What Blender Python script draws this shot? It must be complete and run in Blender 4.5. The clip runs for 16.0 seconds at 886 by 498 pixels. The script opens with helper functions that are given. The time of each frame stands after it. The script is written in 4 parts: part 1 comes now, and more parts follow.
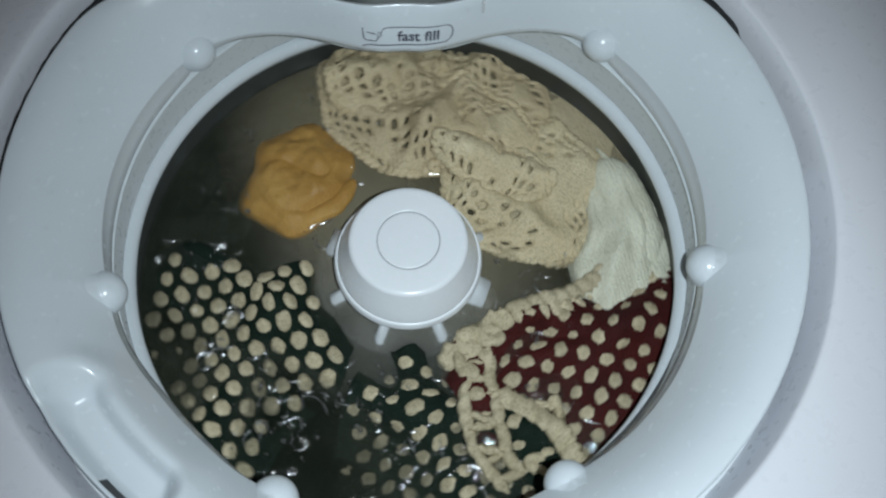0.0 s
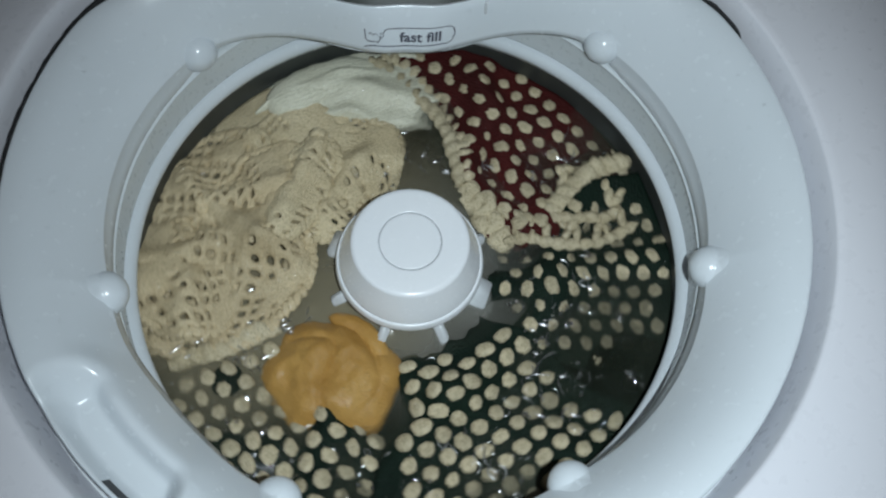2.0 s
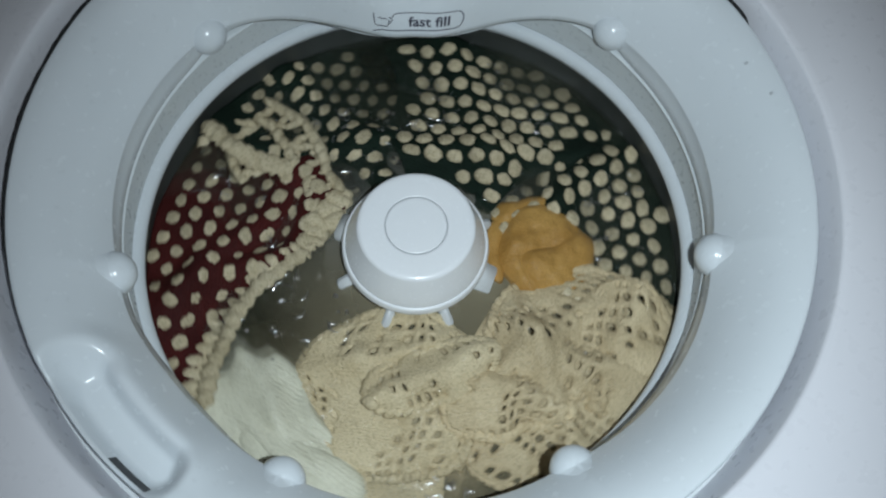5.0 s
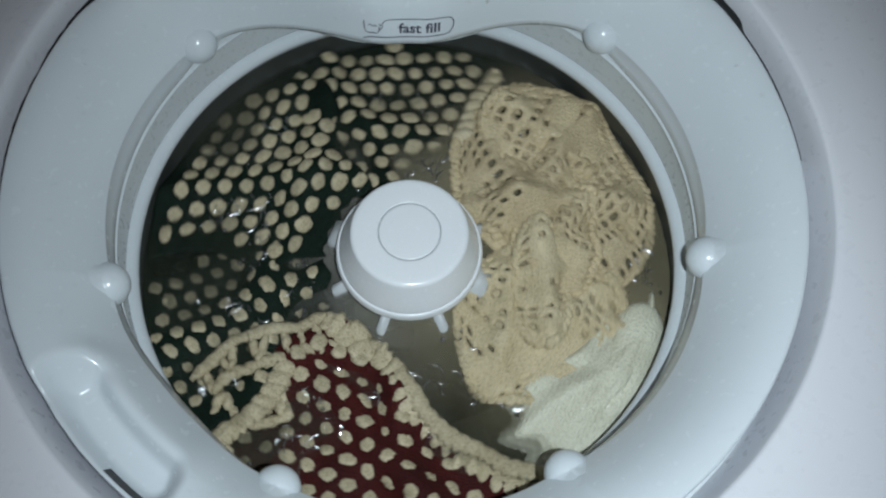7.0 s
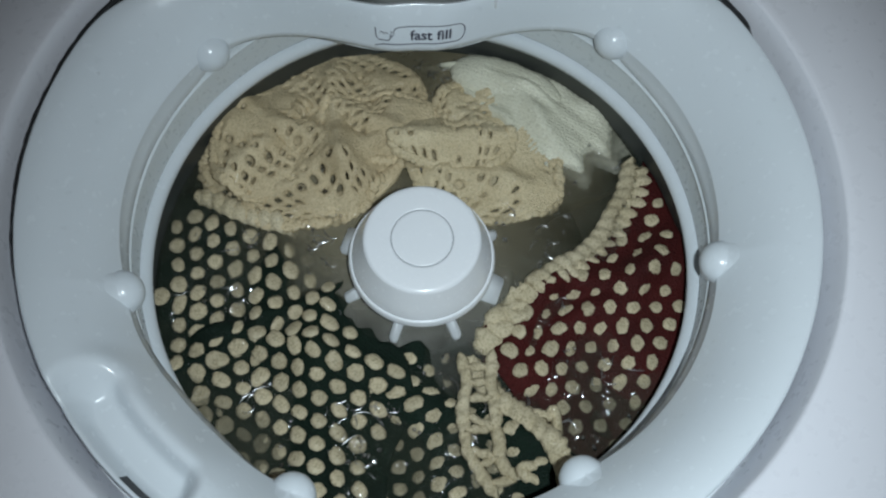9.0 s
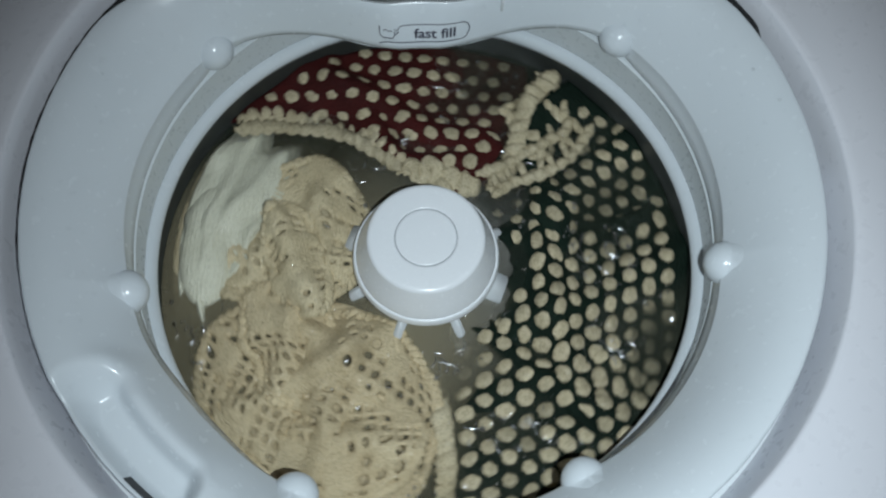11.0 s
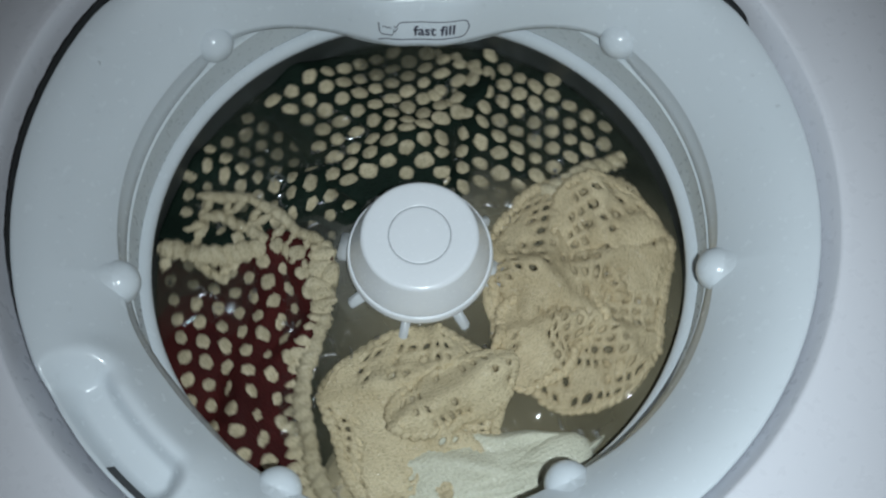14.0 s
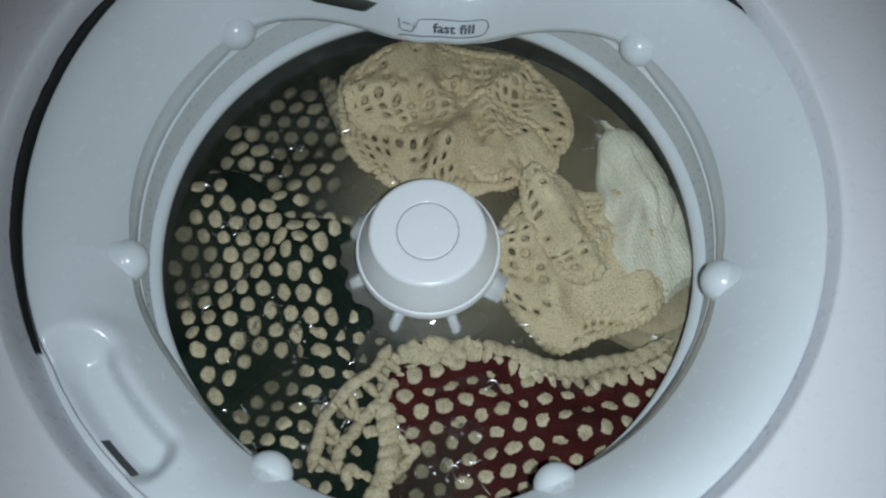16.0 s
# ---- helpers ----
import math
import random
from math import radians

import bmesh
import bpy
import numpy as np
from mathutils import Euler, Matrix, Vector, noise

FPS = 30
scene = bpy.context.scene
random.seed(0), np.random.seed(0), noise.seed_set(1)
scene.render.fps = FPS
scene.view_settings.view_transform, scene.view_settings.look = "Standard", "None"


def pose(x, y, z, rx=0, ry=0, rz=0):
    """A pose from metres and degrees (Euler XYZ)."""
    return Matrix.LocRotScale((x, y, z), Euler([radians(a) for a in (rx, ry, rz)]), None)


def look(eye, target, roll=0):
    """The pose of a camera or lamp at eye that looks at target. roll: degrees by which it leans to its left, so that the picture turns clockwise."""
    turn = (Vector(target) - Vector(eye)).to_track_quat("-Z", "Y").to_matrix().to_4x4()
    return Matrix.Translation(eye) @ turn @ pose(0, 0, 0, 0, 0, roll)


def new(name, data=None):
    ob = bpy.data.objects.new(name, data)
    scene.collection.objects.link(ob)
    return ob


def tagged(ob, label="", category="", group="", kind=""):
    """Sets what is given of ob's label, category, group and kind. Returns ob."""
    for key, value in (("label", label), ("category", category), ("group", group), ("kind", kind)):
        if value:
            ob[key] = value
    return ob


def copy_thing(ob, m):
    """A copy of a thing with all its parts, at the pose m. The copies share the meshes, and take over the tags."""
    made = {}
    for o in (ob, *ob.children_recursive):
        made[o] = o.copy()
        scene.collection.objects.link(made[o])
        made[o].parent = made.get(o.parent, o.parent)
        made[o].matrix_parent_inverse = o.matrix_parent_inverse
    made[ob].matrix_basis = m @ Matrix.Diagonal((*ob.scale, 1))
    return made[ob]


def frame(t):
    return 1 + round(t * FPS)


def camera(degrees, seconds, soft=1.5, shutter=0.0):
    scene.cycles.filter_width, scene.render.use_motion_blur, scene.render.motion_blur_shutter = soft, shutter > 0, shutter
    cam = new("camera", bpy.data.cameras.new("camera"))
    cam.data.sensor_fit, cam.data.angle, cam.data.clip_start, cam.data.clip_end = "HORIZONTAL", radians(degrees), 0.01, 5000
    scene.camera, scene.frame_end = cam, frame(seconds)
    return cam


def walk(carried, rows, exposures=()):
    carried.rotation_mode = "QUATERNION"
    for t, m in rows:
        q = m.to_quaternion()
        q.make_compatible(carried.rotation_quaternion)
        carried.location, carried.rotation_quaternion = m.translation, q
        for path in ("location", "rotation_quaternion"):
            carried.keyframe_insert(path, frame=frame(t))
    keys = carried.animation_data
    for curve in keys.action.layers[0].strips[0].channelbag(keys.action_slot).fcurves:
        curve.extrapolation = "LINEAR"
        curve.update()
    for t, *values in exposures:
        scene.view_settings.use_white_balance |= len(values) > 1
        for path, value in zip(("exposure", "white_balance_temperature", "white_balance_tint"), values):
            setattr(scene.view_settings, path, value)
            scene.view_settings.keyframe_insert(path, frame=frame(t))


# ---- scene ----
cam = camera(50.0, 16.0, soft=2.3, shutter=0.5)
Z0 = 0.81     # height of the basket rim above the floor
WL = -0.039   # water level, from the rim
PATH = [
    (0, 0.0226, -0.2870, 0.6477, 24.002, -2.145, 4.273),
    (0.5, 0.0218, -0.2880, 0.6488, 23.956, -2.146, 4.364),
    (1, 0.0211, -0.2890, 0.6467, 24.281, -2.387, 4.455),
    (1.5, 0.0203, -0.2900, 0.6492, 24.039, -2.453, 4.546),
    (2, 0.0196, -0.2910, 0.6456, 24.366, -2.591, 4.637),
    (2.5, 0.0188, -0.2920, 0.6458, 24.202, -3.001, 4.728),
    (3, 0.0181, -0.2930, 0.6463, 24.521, -2.952, 4.819),
    (3.5, 0.0173, -0.2940, 0.6475, 24.728, -3.065, 4.910),
    (4, 0.0166, -0.2950, 0.6450, 24.347, -2.939, 5.001),
    (6.5, 0.0262, -0.2888, 0.6523, 23.145, -1.762, 5.070),
    (7, 0.0253, -0.2891, 0.6517, 23.415, -2.078, 4.956),
    (7.5, 0.0244, -0.2894, 0.6515, 23.224, -1.843, 4.842),
    (8, 0.0236, -0.2897, 0.6513, 23.801, -2.002, 4.727),
    (8.5, 0.0227, -0.2900, 0.6522, 23.639, -1.801, 4.613),
    (9, 0.0218, -0.2904, 0.6515, 23.899, -1.500, 4.499),
    (11.5, 0.0277, -0.2761, 0.6568, 22.644, -0.927, 5.202),
    (12, 0.0293, -0.2767, 0.6563, 22.523, -0.889, 5.176),
    (12.5, 0.0309, -0.2774, 0.6570, 22.698, -0.646, 5.151),
    (13, 0.0325, -0.2780, 0.6564, 22.503, -0.885, 5.126),
    (13.5, 0.0341, -0.2786, 0.6566, 22.478, -0.664, 5.101),
    (14, 0.0357, -0.2793, 0.6564, 22.570, -0.785, 5.076),
    (14.5, 0.0373, -0.2799, 0.6578, 22.548, -0.515, 5.051),
    (15, 0.0389, -0.2806, 0.6579, 22.823, -0.343, 5.026),
    (15.5, 0.0405, -0.2812, 0.6584, 22.789, -0.296, 5.001),
    (16, 0.0421, -0.2819, 0.6584, 22.672, -0.044, 4.976),
]
walk(cam, [(t, pose(x, y, z + Z0, rx, ry, rz)) for t, x, y, z, rx, ry, rz in PATH],
     exposures=[(0, 0.06), (4, -0.01), (6.5, -0.04), (9, -0.05), (11.5, -0.06), (16, -0.08)])

# ---- world and light ----
world = bpy.data.worlds.new("world")
scene.world = world
world.use_nodes = True
world.node_tree.nodes["Background"].inputs[0].default_value = (0.55, 0.6, 0.65, 1)
world.node_tree.nodes["Background"].inputs[1].default_value = 0.03
# the torch of the phone that films, just behind the lens
torch = new("torch", bpy.data.lights.new("torch", "SPOT"))
torch.data.energy, torch.data.shadow_soft_size, torch.data.color = 14.0, 0.004, (0.838, 0.985, 1.06)
torch.data.spot_size, torch.data.spot_blend = radians(88), 1.0
torch.matrix_world = look((0.070, -0.292, 0.662 + Z0), (0.096, -0.060, 0.03 + Z0))
# weak fill light added under the ceiling to lift the shade; no lamp known there
lamp = new("fill_light", bpy.data.lights.new("fill_light", "AREA"))
lamp.data.energy, lamp.data.size, lamp.data.color = 1.2, 0.5, (1.0, 0.96, 0.98)
lamp.matrix_world = pose(0.3, -0.5, 2.36)


# ---- materials ----
def nodes_of(name):
    m = bpy.data.materials.new(name)
    m.use_nodes = True
    return m, m.node_tree.nodes, m.node_tree.links, m.node_tree.nodes["Principled BSDF"]


def coarse(nodes, links, scale, detail=4.0, coord="Object"):
    tc = nodes.new("ShaderNodeTexCoord")
    n = nodes.new("ShaderNodeTexNoise")
    n.inputs["Scale"].default_value, n.inputs["Detail"].default_value = scale, detail
    links.new(tc.outputs[coord], n.inputs["Vector"])
    return n


def ramp_of(nodes, links, source, stops):
    r = nodes.new("ShaderNodeValToRGB")
    while len(r.color_ramp.elements) < len(stops):
        r.color_ramp.elements.new(0.5)
    for e, (p, c) in zip(r.color_ramp.elements, stops):
        e.position, e.color = p, (*c, 1)
    links.new(source, r.inputs[0])
    return r


def plastic(name, a, b, rough=0.25, scale=9.0, bump=0.02, dirty=0.3):
    """Moulded plastic or enamel: a slight drift of colour, grime at two scales, fine orange peel."""
    m, n, l, p = nodes_of(name)
    big = coarse(n, l, scale)
    small = coarse(n, l, scale * 22, 3.0)
    r = ramp_of(n, l, big.outputs["Fac"], [(0.3, a), (0.7, b)])
    mix = n.new("ShaderNodeMix")
    mix.data_type, mix.blend_type = "RGBA", "MULTIPLY"
    dirt = ramp_of(n, l, small.outputs["Fac"], [(0.22, (0.8, 0.8, 0.8)), (0.36, (1, 1, 1))])
    mix.inputs[0].default_value = dirty
    l.new(r.outputs[0], mix.inputs[6])
    l.new(dirt.outputs[0], mix.inputs[7])
    l.new(mix.outputs[2], p.inputs["Base Color"])
    rr = ramp_of(n, l, small.outputs["Fac"], [(0.3, (rough * 0.8,) * 3), (0.7, (rough * 1.3,) * 3)])
    l.new(rr.outputs[0], p.inputs["Roughness"])
    bn = n.new("ShaderNodeBump")
    bn.inputs["Strength"].default_value, bn.inputs["Distance"].default_value = bump, 0.001
    l.new(small.outputs["Fac"], bn.inputs["Height"])
    l.new(bn.outputs[0], p.inputs["Normal"])
    return m


def yarn(name, a, b, rib=900.0, strength=0.45, rough=0.6, bands=0.0, wet=0.3, contrast=0.45):
    """Wet knitted yarn: colour drift, fibre grain and small stitches in relief."""
    m, n, l, p = nodes_of(name)
    big = coarse(n, l, 28.0)
    tc = n.new("ShaderNodeTexCoord")
    stitch = n.new("ShaderNodeTexVoronoi")
    stitch.inputs["Scale"].default_value = rib / 2
    l.new(tc.outputs["Object"], stitch.inputs["Vector"])
    r = ramp_of(n, l, big.outputs["Fac"], [(0.3, a), (0.7, b)])
    fleck = coarse(n, l, 520.0, 3.0)
    grain = ramp_of(n, l, fleck.outputs["Fac"], [(0.30, (1 - contrast, 1 - contrast * 1.05, 1 - contrast * 1.15)), (0.52, (1, 1, 1))])
    p.inputs["Coat Weight"].default_value, p.inputs["Coat Roughness"].default_value = wet, 0.09
    p.inputs["Specular IOR Level"].default_value = 0.2
    mix = n.new("ShaderNodeMix")
    mix.data_type, mix.blend_type = "RGBA", "MULTIPLY"
    mix.inputs[0].default_value = 0.8
    l.new(r.outputs[0], mix.inputs[6])
    l.new(grain.outputs[0], mix.inputs[7])
    oi = n.new("ShaderNodeObjectInfo")
    hsv = n.new("ShaderNodeHueSaturation")
    mp = n.new("ShaderNodeMapRange")
    mp.inputs["To Min"].default_value, mp.inputs["To Max"].default_value = 0.85, 1.1
    l.new(oi.outputs["Random"], mp.inputs["Value"])
    l.new(mp.outputs[0], hsv.inputs["Value"])
    l.new(mix.outputs[2], hsv.inputs["Color"])
    l.new(hsv.outputs[0], p.inputs["Base Color"])
    p.inputs["Roughness"].default_value = rough
    b1 = n.new("ShaderNodeBump")
    b1.inputs["Strength"].default_value, b1.inputs["Distance"].default_value = strength, 0.0012
    l.new(stitch.outputs["Distance"], b1.inputs["Height"])
    b2 = n.new("ShaderNodeBump")
    b2.inputs["Strength"].default_value, b2.inputs["Distance"].default_value = 0.6, 0.0016
    l.new(fleck.outputs["Fac"], b2.inputs["Height"])
    l.new(b1.outputs[0], b2.inputs["Normal"])
    last = b2
    if bands:
        wv = n.new("ShaderNodeTexWave")
        wv.inputs["Scale"].default_value, wv.inputs["Distortion"].default_value = bands, 5.0
        wv.inputs["Detail"].default_value, wv.inputs["Detail Scale"].default_value = 2.0, 0.6
        l.new(tc.outputs["Object"], wv.inputs["Vector"])
        last = n.new("ShaderNodeBump")
        last.inputs["Strength"].default_value, last.inputs["Distance"].default_value = 0.16, 0.0012
        l.new(wv.outputs["Fac"], last.inputs["Height"])
        l.new(b2.outputs[0], last.inputs["Normal"])
    l.new(last.outputs[0], p.inputs["Normal"])
    l.new(last.outputs[0], p.inputs["Coat Normal"])
    return m


def murky(name, low, high, tint, gloss, spot=None):
    """Cloudy wash water: partly clear, partly lit silt, in drifting clouds."""
    m, n, l, p = nodes_of(name)
    cloud = coarse(n, l, 13.0, 5.0)
    fac = n.new("ShaderNodeMapRange")
    fac.inputs["From Min"].default_value, fac.inputs["From Max"].default_value = 0.32, 0.68
    fac.inputs["To Min"].default_value, fac.inputs["To Max"].default_value = low, high
    l.new(cloud.outputs["Fac"], fac.inputs["Value"])
    dens = fac.outputs[0]
    if spot:
        tc = n.new("ShaderNodeTexCoord")
        far = n.new("ShaderNodeVectorMath")
        far.operation = "DISTANCE"
        far.inputs[1].default_value = spot[:3]
        l.new(tc.outputs["Object"], far.inputs[0])
        near = n.new("ShaderNodeMapRange")
        near.interpolation_type = "SMOOTHSTEP"
        near.inputs["From Min"].default_value, near.inputs["From Max"].default_value = spot[3], spot[4]
        near.inputs["To Min"].default_value, near.inputs["To Max"].default_value = 1.0, 0.0
        l.new(far.outputs["Value"], near.inputs["Value"])
        mul2 = n.new("ShaderNodeMath")
        mul2.operation = "MULTIPLY"
        l.new(fac.outputs[0], mul2.inputs[0])
        l.new(near.outputs[0], mul2.inputs[1])
        dens = mul2.outputs[0]
    col = coarse(n, l, 6.0, 3.0)
    r = ramp_of(n, l, col.outputs["Fac"], [(0.35, tint[0]), (0.65, tint[1])])
    dif = n.new("ShaderNodeBsdfDiffuse")
    l.new(r.outputs[0], dif.inputs["Color"])
    clear = n.new("ShaderNodeBsdfTransparent")
    mix = n.new("ShaderNodeMixShader")
    l.new(dens, mix.inputs[0])
    l.new(clear.outputs[0], mix.inputs[1])
    l.new(dif.outputs[0], mix.inputs[2])
    out = n["Material Output"]
    if gloss:
        fres = n.new("ShaderNodeFresnel")
        fres.inputs["IOR"].default_value = 1.33
        gl = n.new("ShaderNodeBsdfGlossy")
        gl.inputs["Roughness"].default_value = 0.06
        fine = coarse(n, l, 60.0, 0.8)
        bn = n.new("ShaderNodeBump")
        bn.inputs["Strength"].default_value, bn.inputs["Distance"].default_value = 1.0, 0.0095
        patch = coarse(n, l, 17.0, 2.0)
        pr = ramp_of(n, l, patch.outputs["Fac"], [(0.38, (0.25, 0.25, 0.25)), (0.56, (1, 1, 1))])
        mul = n.new("ShaderNodeMath")
        mul.operation = "MULTIPLY"
        l.new(fine.outputs["Fac"], mul.inputs[0])
        l.new(pr.outputs[0], mul.inputs[1])
        l.new(mul.outputs[0], bn.inputs["Height"])
        l.new(bn.outputs[0], gl.inputs["Normal"])
        top = n.new("ShaderNodeMixShader")
        l.new(fres.outputs[0], top.inputs[0])
        l.new(mix.outputs[0], top.inputs[1])
        l.new(gl.outputs[0], top.inputs[2])
        l.new(top.outputs[0], out.inputs["Surface"])
    else:
        l.new(mix.outputs[0], out.inputs["Surface"])
    n.remove(p)
    return m


def plain(name, c, rough=0.5):
    m, n, l, p = nodes_of(name)
    g = coarse(n, l, 60.0)
    r = ramp_of(n, l, g.outputs["Fac"], [(0.3, tuple(v * 0.85 for v in c)), (0.7, c)])
    l.new(r.outputs[0], p.inputs["Base Color"])
    p.inputs["Roughness"].default_value = rough
    return m


M_RING = plastic("ring_plastic", (0.655, 0.70, 0.735), (0.685, 0.725, 0.76), 0.22, 7.0)
M_DECK = plastic("deck_enamel", (0.70, 0.70, 0.745), (0.73, 0.73, 0.77), 0.3, 5.0, 0.02, 0.08)
M_WALLR = plastic("rim_plastic", (0.66, 0.70, 0.72), (0.70, 0.74, 0.76), 0.3, 12.0, 0.01, 0.0)
M_CAP = plastic("cap_plastic", (0.86, 0.88, 0.91), (0.89, 0.905, 0.93), 0.22, 18.0)
M_VANE = plastic("vane_plastic", (0.62, 0.65, 0.67), (0.68, 0.70, 0.72), 0.3, 30.0)
M_GAP = plain("dark_gap", (0.012, 0.013, 0.014), 0.7)
M_PANEL = plain("dark_panel", (0.030, 0.036, 0.030), 0.5)
M_INK = plain("grey_ink", (0.06, 0.06, 0.09), 0.6)
M_SEAM = plain("seam_grey", (0.33, 0.34, 0.37), 0.6)
M_SLOT = plain("slot_black", (0.02, 0.02, 0.022), 0.5)
M_RED = yarn("red_yarn", (0.044, 0.0055, 0.005), (0.074, 0.009, 0.0078), 700.0, 0.5, 0.8, 120.0, 0.03)
M_GREEN = yarn("green_yarn", (0.003, 0.010, 0.006), (0.006, 0.017, 0.010), 700.0, 0.5, 0.8, 120.0, 0.03)
M_DOT = yarn("cream_dot_yarn", (0.50, 0.42, 0.27), (0.67, 0.58, 0.405), 1300.0, 0.5, 0.6, 170.0)
M_CREAM = yarn("cream_yarn", (0.58, 0.46, 0.28), (0.73, 0.60, 0.385), 1300.0, 0.6, 0.55, 150.0, 0.5, 0.30)
M_CREAM2 = yarn("pale_yarn", (0.61, 0.495, 0.305), (0.76, 0.64, 0.42), 1300.0, 0.6, 0.55, 140.0, 0.5, 0.30)
M_WHITE = yarn("white_yarn", (0.62, 0.60, 0.47), (0.74, 0.72, 0.58), 800.0, 0.35, 0.45, 95.0, 0.6, 0.2)
M_OCHRE = yarn("ochre_cloth", (0.42, 0.215, 0.05), (0.56, 0.32, 0.09), 1500.0, 0.15, 0.5, 0.0, 0.3, 0.15)
M_WATER = murky("water_surface", 0.04, 0.24, ((0.050, 0.060, 0.046), (0.10, 0.105, 0.080)), True)
M_MURK = murky("water_murk", 0.14, 0.38, ((0.028, 0.040, 0.028), (0.056, 0.060, 0.041)), False)
M_FROTH = murky("suds_cloud", 0.20, 0.72, ((0.27, 0.255, 0.22), (0.43, 0.42, 0.385)), False, (0, 0, WL, 0.055, 0.130))
CLOUD_AT = (0.125 * math.cos(radians(107)), 0.125 * math.sin(radians(107)))
M_BROWN = murky("brown_silt", 0.42, 0.88, ((0.25, 0.212, 0.135), (0.38, 0.325, 0.215)), False, (*CLOUD_AT, WL - 0.003, 0.100, 0.195))


def bubble_skin(gloss, rough=0.05):
    m, n, l, p = nodes_of("water_film")
    gl = n.new("ShaderNodeBsdfGlossy")
    gl.inputs["Roughness"].default_value = rough
    clear = n.new("ShaderNodeBsdfTransparent")
    mix = n.new("ShaderNodeMixShader")
    mix.inputs[0].default_value = gloss
    l.new(clear.outputs[0], mix.inputs[1])
    l.new(gl.outputs[0], mix.inputs[2])
    l.new(mix.outputs[0], n["Material Output"].inputs["Surface"])
    n.remove(p)
    return m


M_BUBBLE, M_GLINT, M_DROP = bubble_skin(0.4), bubble_skin(0.40, 0.24), bubble_skin(0.10)
M_DEEP = plain("dark_depth_sheet", (0.022, 0.026, 0.018), 0.9)
# steel of the drum, with the shade below the rim put into its base colour
M_DRUM_SHADE = plain("shaded_basket_wall", (0.045, 0.050, 0.046), 0.5)
M_FLOOR = plastic("floor_tile", (0.30, 0.29, 0.27), (0.38, 0.36, 0.34), 0.4, 4.0)
M_WALL = plastic("wall_paint", (0.62, 0.61, 0.60), (0.68, 0.67, 0.66), 0.8, 3.0)


# ---- mesh helpers ----
def part(name, bm, material, parent=None, label="", smooth=True):
    me = bpy.data.meshes.new(name)
    bmesh.ops.recalc_face_normals(bm, faces=bm.faces[:])
    if smooth:
        for f in bm.faces:
            f.smooth = True
    bm.to_mesh(me)
    bm.free()
    me.materials.append(material)
    ob = new(name, me)
    ob.parent = parent
    if label:
        ob["label"] = label
    return ob


def lathe(bm, profile, n=96, closed=False):
    """Turns a list of (r, z) about the z axis."""
    rings = []
    for r, z in profile:
        rings.append([bm.verts.new((r * math.cos(2 * math.pi * i / n), r * math.sin(2 * math.pi * i / n), z)) for i in range(n)])
    for a, b in zip(rings, rings[1:]):
        for i in range(n):
            bm.faces.new((a[i], a[(i + 1) % n], b[(i + 1) % n], b[i]))
    if closed:
        bm.faces.new(rings[-1])
    return rings


def box(bm, x0, x1, y0, y1, z0, z1, bevel=0.0):
    vs = bmesh.ops.create_cube(bm, size=1.0)["verts"]
    for v in vs:
        v.co = ((x0 + x1) / 2 + v.co.x * (x1 - x0), (y0 + y1) / 2 + v.co.y * (y1 - y0), (z0 + z1) / 2 + v.co.z * (z1 - z0))
    if bevel:
        es = list({e for v in vs for e in v.link_edges})
        bmesh.ops.bevel(bm, geom=es, offset=bevel, segments=3, affect="EDGES", profile=0.5)
    return vs


def smoothstep(a, b, x):
    t = min(max((x - a) / (b - a), 0.0), 1.0)
    return t * t * (3 - 2 * t)


def off(az, centre):
    """The turn from centre to az, in degrees, from -180 to 180."""
    return (az - centre + 180) % 360 - 180


def empty(name, z=0.0):
    e = new(name)
    e.location = (0, 0, z)
    return e


def N(x, y, z=0.0):
    return noise.noise(Vector((x, y, z)))


# ---- the room, plain, out of view ----
def slab(name, x0, x1, y0, y1, z0, z1, material, label):
    bm = bmesh.new()
    box(bm, x0, x1, y0, y1, z0, z1)
    return tagged(part(name, bm, material, smooth=False), label, "wall" if "wall" in name else name, kind="structure")


slab("floor", -1.5, 1.5, -2.0, 0.8, -0.1, 0, M_FLOOR, "plain grey tiled floor of the laundry room")
slab("ceiling", -1.5, 1.5, -2.0, 0.8, 2.4, 2.5, M_WALL, "plain white painted ceiling")
slab("wall_north", -1.6, 1.6, 0.8, 0.9, 0, 2.5, M_WALL, "plain white painted wall behind the machine")
slab("wall_south", -1.6, 1.6, -2.1, -2.0, 0, 2.5, M_WALL, "plain white painted wall")
slab("wall_east", 1.5, 1.6, -2.0, 0.8, 0, 2.5, M_WALL, "plain white painted wall")
slab("wall_west", -1.6, -1.5, -2.0, 0.8, 0, 2.5, M_WALL, "plain white painted wall")

# ---- the washing machine ----
machine = tagged(empty("washing_machine"), "white top-loading washing machine with its lid open", "washing machine")
DECK_Z = 0.120


LIP, TRAY = 97.0, -131.0


def ring_inner(az):
    d = abs(off(az, LIP))
    lip = 0.066 * (1 - smoothstep(4, 50, d))
    tray = 0.0065 * (1 - smoothstep(2, 24, abs(off(az, TRAY))))
    return 0.2035 - lip - tray


KNOBS = (-158.7, -107.7, -56.6, -5.2, 50.3, 144.7)


def scallop(az):
    """How far the cover's upper edge draws back between two knobs."""
    for a, b in ((-158.7, -107.7), (-107.7, -56.6), (-56.6, -5.2), (-5.2, 50.3), (144.7, 201.3)):
        t = ((az - a) % 360) / (b - a)
        if t < 1:
            return 0.0042 * math.sin(math.pi * t) ** 0.6
    return 0.0


